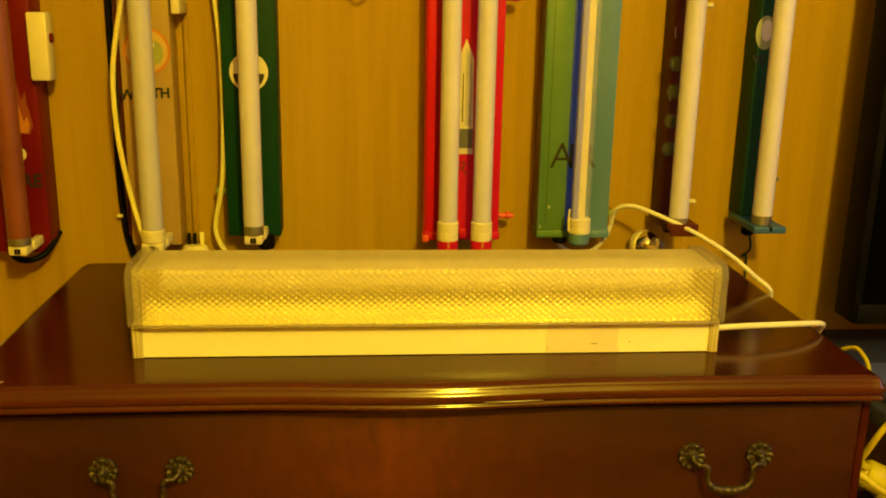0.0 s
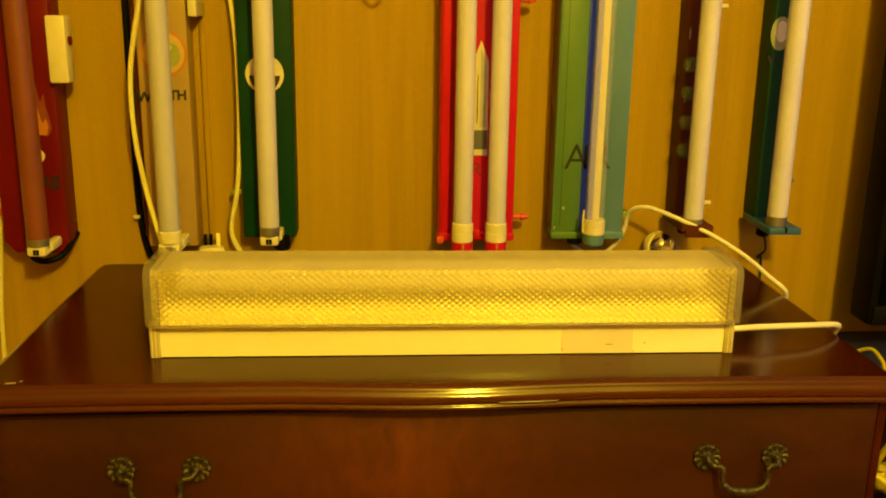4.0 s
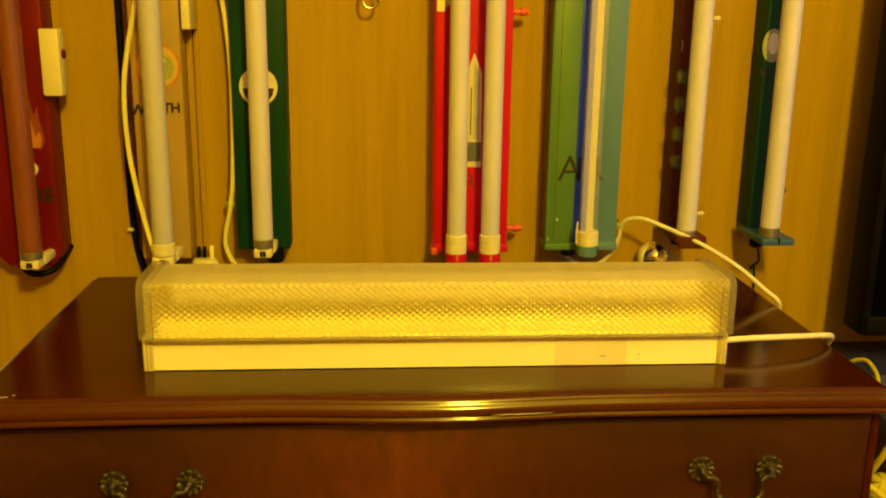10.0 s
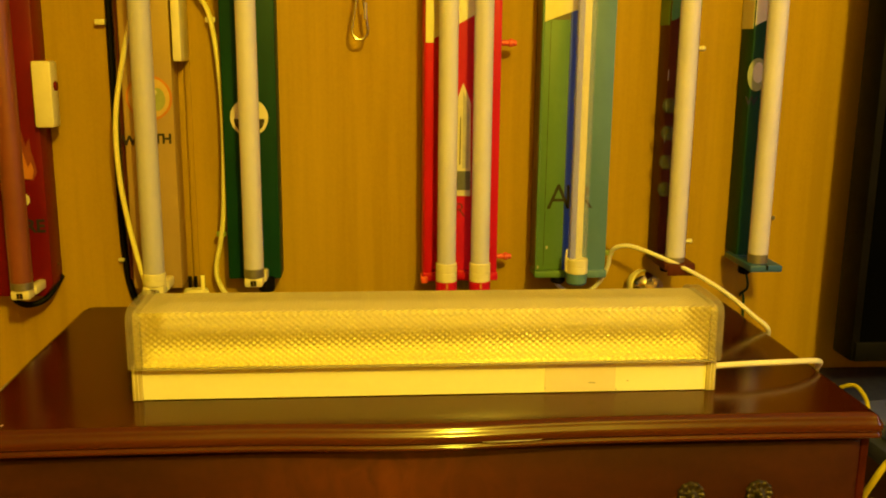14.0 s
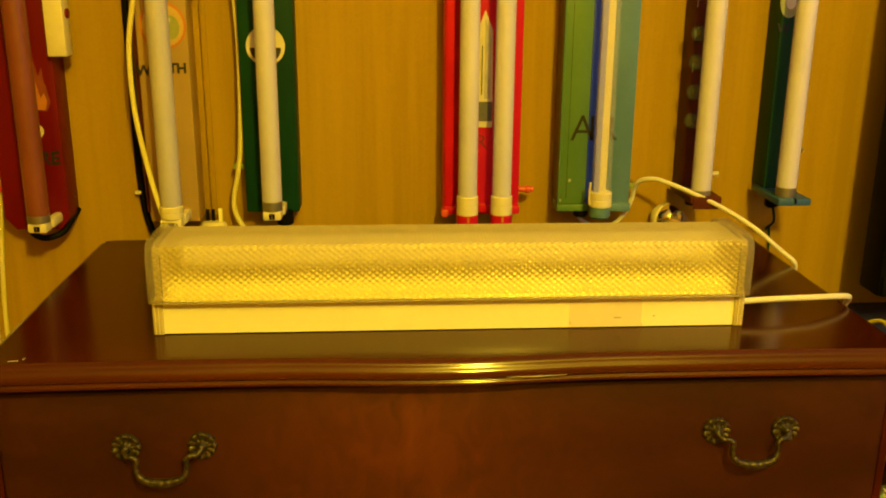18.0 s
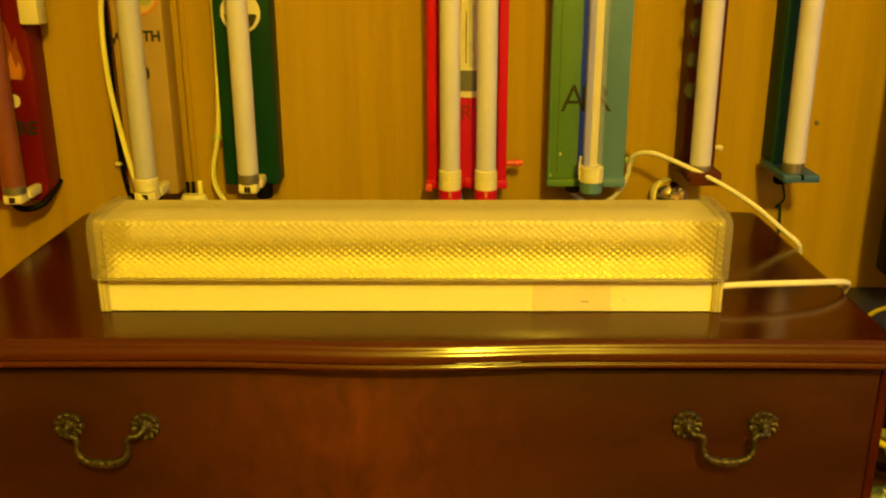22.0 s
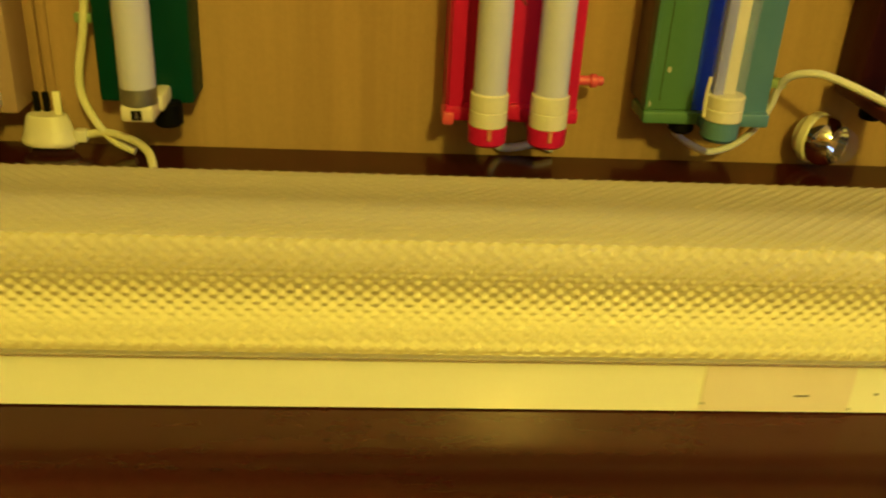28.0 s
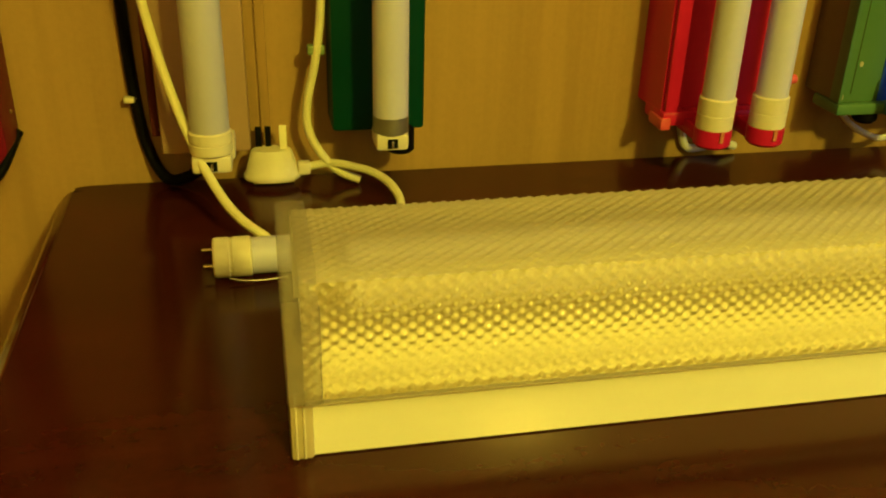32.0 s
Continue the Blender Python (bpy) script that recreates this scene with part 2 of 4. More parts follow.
FLOOR_WOOD = mottled("orange_floor_wood", (0.22, 0.085, 0.022), (0.32, 0.13, 0.035), (3, 30, 3), 0.4, fine=60)
CEILING_PAINT = mottled("ceiling_paint", (0.70, 0.66, 0.55), (0.76, 0.72, 0.62), (4, 4, 4), 0.8, fine=40)
STAND_GREY = mottled("slate_stand_top", (0.016, 0.021, 0.090), (0.022, 0.028, 0.115), (8, 8, 8), 0.5, fine=120)
GREY_PLASTIC = mottled("blue_grey_plastic", (0.066, 0.082, 0.36), (0.080, 0.100, 0.43), (10, 10, 10), 0.45, fine=120)
PAPER = mottled("page_edges", (0.62, 0.55, 0.42), (0.72, 0.66, 0.52), (4, 4, 900), 0.7, fine=200)
TAPE = mottled("clear_tape_patch", (0.80, 0.70, 0.55), (0.84, 0.74, 0.60), (20, 20, 20), 0.16, fine=120)


def clear_plastic(name, colour, rough, see):
    """Thin clear plastic: part of the light goes straight on, the rest is scattered and mirrored."""
    m = bpy.data.materials.new(name)
    m.use_nodes = True
    t, n = m.node_tree, m.node_tree.nodes
    b = n["Principled BSDF"]
    b.inputs["Base Color"].default_value, b.inputs["Roughness"].default_value = (*colour, 1), rough
    tr = n.new("ShaderNodeBsdfTransparent")
    tl = n.new("ShaderNodeBsdfTranslucent")
    tl.inputs["Color"].default_value = (*colour, 1)
    a, c = n.new("ShaderNodeMixShader"), n.new("ShaderNodeMixShader")
    a.inputs[0].default_value = 0.35
    c.inputs[0].default_value = see
    t.links.new(b.outputs[0], a.inputs[1])
    t.links.new(tl.outputs[0], a.inputs[2])
    t.links.new(a.outputs[0], c.inputs[1])
    t.links.new(tr.outputs[0], c.inputs[2])
    t.links.new(c.outputs[0], n["Material Output"].inputs["Surface"])
    return m


def prismatic(name, clear, cloud, rough, ior, share):
    """Solid clear acrylic that bends what lies behind it, clouded with age by the share given."""
    m = bpy.data.materials.new(name)
    m.use_nodes = True
    t, n = m.node_tree, m.node_tree.nodes
    b = n["Principled BSDF"]
    b.inputs["Base Color"].default_value, b.inputs["Roughness"].default_value = (*clear, 1), rough
    b.inputs["Transmission Weight"].default_value, b.inputs["IOR"].default_value = 1.0, ior
    d = n.new("ShaderNodeBsdfDiffuse")
    d.inputs["Color"].default_value = (*cloud, 1)
    mix = n.new("ShaderNodeMixShader")
    mix.inputs[0].default_value = share
    t.links.new(b.outputs[0], mix.inputs[1])
    t.links.new(d.outputs[0], mix.inputs[2])
    t.links.new(mix.outputs[0], n["Material Output"].inputs["Surface"])
    return m


PRISM = prismatic("prismatic_acrylic", (1.0, 0.90, 0.30), (0.78, 0.66, 0.20), 0.09, 1.49, 0.36)
# greyer, cloudier copy of PRISM for the diffuser's top, back and lip
PRISM_DULL = prismatic("dull_prismatic_acrylic", (0.82, 0.74, 0.44), (0.52, 0.455, 0.31), 0.16, 1.49, 0.64)
CAP_PLASTIC = clear_plastic("clear_end_cap_plastic", (0.54, 0.49, 0.36), 0.20, 0.62)
GLASS_TUBE = clear_plastic("clear_tube_glass", (0.88, 0.87, 0.95), 0.05, 0.90)
GREEN_GLASS = clear_plastic("green_glass", (0.22, 0.28, 0.17), 0.06, 0.62)


# ---- shapes ----
def mesh_of(bm, mat, smooth=35):
    me = bpy.data.meshes.new("mesh")
    bmesh.ops.recalc_face_normals(bm, faces=bm.faces)
    bm.to_mesh(me)
    bm.free()
    for one in mat if isinstance(mat, (list, tuple)) else [mat]:
        me.materials.append(one)
    if smooth:
        me.shade_smooth()
        me.set_sharp_from_angle(angle=radians(smooth))
    return me


def part(name, bm, mat, parent=None, label="", smooth=35):
    ob = new(name, mesh_of(bm, mat, smooth))
    if parent:
        ob.parent = parent
    return tagged(ob, label)


def thing(name, label, category, place=(0, 0, 0), turn=0, group="", kind=""):
    ob = new(name)
    ob.empty_display_size = 0.02
    ob.matrix_basis = pose(*place, 0, 0, turn)
    return tagged(ob, label, category, group, kind)


def single(name, bm, mat, label, category, place=(0, 0, 0), turn=0, group="", kind="", smooth=35):
    ob = new(name, mesh_of(bm, mat, smooth))
    ob.matrix_basis = pose(*place, 0, 0, turn)
    return tagged(ob, label, category, group, kind)


def box(x0, x1, y0, y1, z0, z1, bevel=0.0, seg=2, bm=None):
    own = bmesh.new()
    bmesh.ops.create_cube(own, size=1, matrix=Matrix.LocRotScale(((x0 + x1) / 2, (y0 + y1) / 2, (z0 + z1) / 2), None, (x1 - x0, y1 - y0, z1 - z0)))
    if bevel:
        bmesh.ops.bevel(own, geom=own.edges[:], offset=bevel, segments=seg, affect="EDGES", profile=0.5)
    return join(bm, own)


def join(bm, own):
    if bm is None:
        return own
    me = bpy.data.meshes.new("tmp")
    own.to_mesh(me)
    own.free()
    bm.from_mesh(me)
    bpy.data.meshes.remove(me)
    return bm


def turned(profile, axis="z", place=(0, 0, 0), seg=28, bm=None):
    """A lathe shape from (radius, height) pairs, closed where the radius is 0."""
    own = bmesh.new()
    rings = []
    for r, h in profile:
        if r <= 0:
            rings.append([own.verts.new((0, 0, h))])
        else:
            rings.append([own.verts.new((r * math.cos(2 * math.pi * k / seg), r * math.sin(2 * math.pi * k / seg), h)) for k in range(seg)])
    for a, b in zip(rings, rings[1:]):
        for k in range(seg):
            j = (k + 1) % seg
            face = [a[k % len(a)], a[j % len(a)], b[j % len(b)], b[k % len(b)]]
            face = list(dict.fromkeys(face))
            if len(face) > 2:
                own.faces.new(face)
    m = {"z": Matrix(), "x": Matrix.Rotation(radians(90), 4, "Y"), "y": Matrix.Rotation(radians(-90), 4, "X")}[axis] if isinstance(axis, str) else axis
    bmesh.ops.transform(own, matrix=Matrix.Translation(place) @ m, verts=own.verts)
    return join(bm, own)


def rod(r, a, b, bevel=0.0, axis="z", place=(0, 0, 0), seg=28, bm=None):
    e = bevel
    return turned([(0, a), (r - e, a), (r, a + e), (r, b - e), (r - e, b), (0, b)] if e else [(0, a), (r, a), (r, b), (0, b)], axis, place, seg, bm)


def extrude(outline, x0, x1, axis="x", bevel=0.0, bm=None):
    """A prism over a closed outline of pairs: (y, z) along x, (x, z) along y, or (x, y) along z."""
    own = bmesh.new()
    put = {"x": lambda p, h: (h, p[0], p[1]), "y": lambda p, h: (p[0], h, p[1]), "z": lambda p, h: (p[0], p[1], h)}[axis]
    a, b = [own.verts.new(put(p, x0)) for p in outline], [own.verts.new(put(p, x1)) for p in outline]
    own.faces.new(a)
    own.faces.new(b[::-1])
    for k in range(len(a)):
        own.faces.new((a[k], b[k], b[(k + 1) % len(a)], a[(k + 1) % len(a)]))
    if bevel:
        bmesh.ops.bevel(own, geom=own.edges[:], offset=bevel, segments=2, affect="EDGES", profile=0.5)
    return join(bm, own)


def smoothed(points, steps=10):
    """A Catmull-Rom line through the points."""
    p = [Vector(q) for q in points]
    p = [2 * p[0] - p[1], *p, 2 * p[-1] - p[-2]]
    out = []
    for k in range(1, len(p) - 2):
        a, b, c, d = p[k - 1:k + 3]
        for s in range(steps):
            t = s / steps
            out.append(0.5 * (2 * b + (c - a) * t + (2 * a - 5 * b + 4 * c - d) * t * t + (3 * b - a - 3 * c + d) * t ** 3))
    out.append(p[-2])
    return out


def sweep(points, r, seg=10, steps=10, radii=None, bm=None):
    """A round bar along a smooth line; radii: one factor a point of the smooth line."""
    line = smoothed(points, steps) if steps > 1 else [Vector(q) for q in points]
    own = bmesh.new()
    rings, side = [], None
    for k, q in enumerate(line):
        ahead = (line[min(k + 1, len(line) - 1)] - line[max(k - 1, 0)]).normalized()
        if side is None:
            side = ahead.orthogonal().normalized()
        side = (side - ahead * side.dot(ahead)).normalized()
        up = ahead.cross(side)
        rr = r * (radii(k / (len(line) - 1)) if radii else 1)
        rings.append([own.verts.new(q + rr * (math.cos(2 * math.pi * j / seg) * side + math.sin(2 * math.pi * j / seg) * up)) for j in range(seg)])
    for a, b in zip(rings, rings[1:]):
        for j in range(seg):
            own.faces.new((a[j], a[(j + 1) % seg], b[(j + 1) % seg], b[j]))
    own.faces.new(rings[0][::-1])
    own.faces.new(rings[-1])
    return join(bm, own)


def lettering(name, words, size, place, mat, parent, bold=0.0, lean=0.0, turn_x=90, turn_z=0, spacing=1.0):
    """Flat raised letters that face -y, centred on place."""
    data = bpy.data.curves.new("letters", "FONT")
    data.body, data.size, data.align_x, data.align_y = words, size, "CENTER", "CENTER"
    data.extrude, data.offset, data.shear, data.space_character = 0.0002, bold, lean, spacing
    tmp = new("letters", data)
    me = bpy.data.meshes.new_from_object(tmp.evaluated_get(bpy.context.evaluated_depsgraph_get()))
    bpy.data.objects.remove(tmp)
    me.materials.clear()
    me.materials.append(mat)
    ob = new(name, me)
    ob.matrix_basis = pose(*place, turn_x, 0, turn_z)
    ob.parent = parent
    return ob


def oval(cx, cz, rx, rz, y, a0=0, a1=360, thick=0.0006, n=36):
    """A thin plate cut from an ellipse, facing -y."""
    pts = [(cx + rx * math.cos(radians(a0 + (a1 - a0) * k / n)), cz + rz * math.sin(radians(a0 + (a1 - a0) * k / n))) for k in range(n if a1 - a0 >= 360 else n + 1)]
    return extrude(pts, y - thick, y, "y")


def plate(pts, y, thick=0.0006):
    return extrude(pts, y - thick, y, "y")

WALL = 0.110     # front of the back wall
TOP = 0.80       # height of the chest's top

# ---- room ----
single("wall_north", box(-2.4, 2.4, WALL, WALL + 0.12, 0, 2.45), WALLPAPER, "ochre wood-grain panelled wall behind the chest", "wall", kind="structure")
single("wall_south", box(-2.4, 2.4, -3.32, -3.2, 0, 2.45), WALLPAPER, "plain ochre wall closing the room", "wall", kind="structure")
single("wall_west", box(-2.52, -2.4, -3.2, WALL, 0, 2.45), WALLPAPER, "plain ochre wall closing the room", "wall", kind="structure")
single("wall_east", box(2.4, 2.52, -3.2, WALL, 0, 2.45), WALLPAPER, "plain ochre wall closing the room", "wall", kind="structure")
single("floor", box(-2.4, 2.4, -3.2, WALL, -0.05, 0), FLOOR_WOOD, "orange-brown wooden floor", "floor", kind="structure")
single("ceiling", box(-2.4, 2.4, -3.2, WALL, 2.45, 2.5), CEILING_PAINT, "plain white painted ceiling", "ceiling", kind="structure")


# ---- chest of drawers ----
HALF = 0.4985


def bow(x):
    """The front of the chest's top: straight, with a shallow swell in the middle."""
    return -0.3745 - 0.0085 * (0.5 + 0.5 * math.cos(math.pi * min(1, abs(x + 0.01) / 0.20))) - 0.004 * max(0, (abs(x) - 0.3) / 0.2) ** 2


def flare(y):
    """The top widens a little towards the wall."""
    return 1 + 0.008 * max(0, y + 0.375) / 0.5


def chest_top(parent):
    line = [(-HALF + 0.016, 0.0985), (-HALF + 0.004, 0.0940), (-HALF, 0.082)] + [(-HALF, 0.082 - 0.434 * k / 8) for k in range(1, 9)]
    corner = [(-HALF + 0.011 * (1 - math.cos(w)), bow(HALF) + 0.011 * (1 - math.sin(w))) for w in (0.0, 0.3, 0.6, 0.9, 1.2, 1.5)]
    front = [(-0.4865 + 0.973 * k / 96, bow(-0.4865 + 0.973 * k / 96)) for k in range(97)]
    line += corner + front + [(-x, y) for x, y in corner[::-1]] + [(-x, y) for x, y in line[::-1]]
    pts = [Vector((x * flare(y), y)) for x, y in line]
    outs = []
    for k, p in enumerate(pts):
        d = (pts[min(k + 1, len(pts) - 1)] - pts[max(k - 1, 0)]).normalized()
        outs.append(Vector((d.y, -d.x)))
    profile = [(-0.0140, 0.0), (-0.0118, 0.0), (-0.0108, -0.0010), (-0.0084, -0.0017), (-0.0063, -0.0033), (-0.0051, -0.0054), (-0.0043, -0.0072), (-0.0030, -0.0087),
               (-0.0014, -0.0106), (-0.0002, -0.0136), (-0.0004, -0.0168), (-0.0016, -0.0192), (-0.0030, -0.0203), (-0.0030, -0.0211), (-0.0020, -0.0217), (-0.0008, -0.0229),
               (-0.0006, -0.0248), (-0.0018, -0.0266), (-0.0050, -0.0277), (-0.018, -0.0282)]
    bm = bmesh.new()
    rings = [[bm.verts.new((p.x + o * n.x, p.y + o * n.y, TOP + z)) for o, z in profile] for p, n in zip(pts, outs)]
    for a, b in zip(rings, rings[1:]):
        for k in range(len(profile) - 1):
            bm.faces.new((a[k], b[k], b[k + 1], a[k + 1]))
    bm.faces.new([rings[0][k] for k in range(len(profile))])
    bm.faces.new([rings[-1][k] for k in range(len(profile))][::-1])
    part("moulded_edge", bm, MAHOGANY_EDGE, parent, "moulded glossy mahogany edge with light scratches", smooth=89)
    bm = bmesh.new()
    xs = [-0.48425, -0.4815, -0.475] + [-0.45 + 0.9 * k / 60 for k in range(61)] + [0.475, 0.4815, 0.48425]
    rows = []
    for x in xs:
        f = min(1, (0.48425 - abs(x)) / 0.012)
        y0, y1 = bow(x) + 0.01425 + 0.004 * (1 - f), 0.0980 - 0.004 * max(0, 1 - (0.48425 - abs(x)) / 0.012)
        rows.append([bm.verts.new((x * flare(y), y, TOP + z)) for y, z in ((y0, -0.02), (y0, 0.0), (y1, 0.0), (y1, -0.02))])
    for a, b in zip(rows, rows[1:]):
        for k in range(4):
            bm.faces.new((a[k], a[(k + 1) % 4], b[(k + 1) % 4], b[k]))
    bm.faces.new(rows[0])
    bm.faces.new(rows[-1][::-1])
    part("top", bm, MAHOGANY, parent, "polished dark mahogany top")


def swell(x):
    """The drawer fronts follow the top's swell only in part."""
    return -0.376 + 0.35 * (bow(x) + 0.376)


def serpentine_panel(x0, x1, z0, z1, inset, thick, n=48, e=0.0025):
    """A panel that follows the bow of the front, with softened edges."""
    xs = [x0, x0 + e * 0.4] + [x0 + e + (x1 - x0 - 2 * e) * k / n for k in range(n + 1)] + [x1 - e * 0.4, x1]
    zs = [z0, z0 + e * 0.4, z0 + e, z1 - e, z1 - e * 0.4, z1]
    bm = bmesh.new()
    grid = []
    for i, x in enumerate(xs):
        row = []
        for j, z in enumerate(zs):
            d = max((e, e * 0.3, 0)[min(i, len(xs) - 1 - i, 2)], (e, e * 0.3, 0)[min(j, 5 - j, 2)])
            row.append(bm.verts.new((x, swell(x) + inset + d, z)))
        grid.append(row)
    back = [[bm.verts.new((x, swell(x) + inset + thick, z)) for z in (z0, z1)] for x in xs]
    for i in range(len(xs) - 1):
        for j in range(5):
            bm.faces.new((grid[i][j], grid[i + 1][j], grid[i + 1][j + 1], grid[i][j + 1]))
        bm.faces.new((grid[i][0], back[i][0], back[i + 1][0], grid[i + 1][0]))
        bm.faces.new((grid[i][5], grid[i + 1][5], back[i + 1][1], back[i][1]))
        bm.faces.new((back[i][0], back[i][1], back[i + 1][1], back[i + 1][0]))
    for i, g in ((0, grid[0]), (-1, grid[-1])):
        bm.faces.new([*g, back[i][1], back[i][0]])
    return bm


def rosette_shape():
    """A flower-shaped backplate with petals and a boss, facing -y."""
    seg = 48
    bm = bmesh.new()
    prof = [(0.0, 0.0110), (0.0028, 0.0105), (0.0046, 0.0085), (0.0054, 0.0040), (0.0080, 0.0034), (0.0110, 0.0046), (0.0128, 0.0058), (0.0140, 0.0050), (0.0146, 0.0)]
    rings = []
    for r, h in prof:
        ring = []
        for k in range(seg):
            a = 2 * math.pi * k / seg
            petal = abs(math.cos(5.5 * a + 0.3 * math.sin(a)))
            rr = r * (1 + 0.10 * petal) if r > 0.010 else r
            hh = h * (0.55 + 0.45 * petal) if r > 0.006 else h
            ring.append(bm.verts.new((rr * math.cos(a), -hh, rr * math.sin(a))))
        rings.append(ring)
    for a, b in zip(rings, rings[1:]):
        for k in range(seg):
            bm.faces.new((a[k], a[(k + 1) % seg], b[(k + 1) % seg], b[k]))
    bmesh.ops.remove_doubles(bm, verts=bm.verts, dist=1e-5)
    bm.faces.new([bm.verts.new((v.co.x, 0.0005, v.co.z)) for v in rings[-1]])
    return bm


def bail_shape():
    """The swan-neck pull that hangs between two rosettes."""
    pts = [(-0.0400, -0.010, 0.0), (-0.0350, -0.0160, -0.0035), (-0.0290, -0.0180, -0.0035), (-0.0250, -0.0190, -0.0075), (-0.0258, -0.0195, -0.0160), (-0.0235, -0.0205, -0.0240), (-0.0180, -0.0215, -0.0290), (-0.0090, -0.0222, -0.0315), (0, -0.0225, -0.0322)]
    pts += [(-x, y, z) for x, y, z in pts[-2::-1]]
    return sweep(pts, 0.0036, 12, 9, lambda u: 0.80 + 0.55 * max(0, 1 - abs(u - 0.5) / 0.20) ** 0.5 + 0.12 * math.cos(58 * u) ** 2)


chest = thing("chest_of_drawers", "dark polished mahogany chest of drawers with a serpentine front", "chest of drawers", (-0.011, 0, 0), 0.0)
chest_top(chest)
part("carcass", box(-0.4865, 0.4865, -0.335, 0.092, 0.06, 0.7714, 0.002), DARK_WOOD, chest)
for s in (-1, 1):
    part("side_panel", box(min(s * 0.4867, s * 0.4950), max(s * 0.4867, s * 0.4950), -0.345, 0.093, 0.05, 0.7713, 0.001), MAHOGANY, chest)
    part("corner_post", serpentine_panel(min(s * 0.4847, s * 0.4955), max(s * 0.4847, s * 0.4955), 0.05, 0.7712, 0.024, 0.02, 6), MAHOGANY, chest)
    part("foot", box(min(s * 0.39, s * 0.495), max(s * 0.39, s * 0.495), -0.34, -0.25, 0.0, 0.06, 0.006), MAHOGANY, chest)
    part("back_foot", box(min(s * 0.39, s * 0.495), max(s * 0.39, s * 0.495), 0.01, 0.092, 0.0, 0.06, 0.006), MAHOGANY, chest)
part("top_rail", serpentine_panel(-0.4840, 0.4840, 0.7645, 0.7710, 0.030, 0.012), DARK_WOOD, chest)
for x, y, ln, turn in ((-0.456, -0.357, 0.010, 8), (-0.447, -0.352, 0.003, 60)):
    speck = box(-ln / 2, ln / 2, -0.0006, 0.0006, 0.0001, 0.0005, 0.0001)
    bmesh.ops.transform(speck, matrix=Matrix.Translation((x, y, TOP)) @ Matrix.Rotation(radians(turn), 4, "Z"), verts=speck.verts)
    part("dust_speck", speck, PAPER, chest, "pale speck of dust")
ROSETTE, BAIL = mesh_of(rosette_shape(), BRASS, 60), mesh_of(bail_shape(), BRASS, 60)
for z0, z1 in ((0.5855, 0.7630), (0.414, 0.5850), (0.242, 0.410), (0.070, 0.238)):
    drawer = part("drawer", serpentine_panel(-0.4835, 0.4835, z0, z1, 0.0215, 0.018), DRAWER_WOOD, chest, "mahogany drawer front, mottled and paler towards the middle")
    for xc, half, rise in ((-0.3115, 0.0400, 0.1125), (0.3305, 0.0392, 0.1155)):
        zc = z0 + rise
        for dx in (-half, half):
            ro = new("rosette", ROSETTE)
            ro.matrix_basis = pose(xc + dx, swell(xc + dx) + 0.0215, zc)
            ro.parent = drawer
            tagged(ro, "aged brass flower rosette")
        ba = new("bail_handle", BAIL)
        ba.matrix_basis = pose(xc, swell(xc) + 0.0215, zc) @ Matrix.Diagonal((half / 0.039, 1, 1, 1))
        ba.parent = drawer
        tagged(ba, "aged brass swan-neck pull")


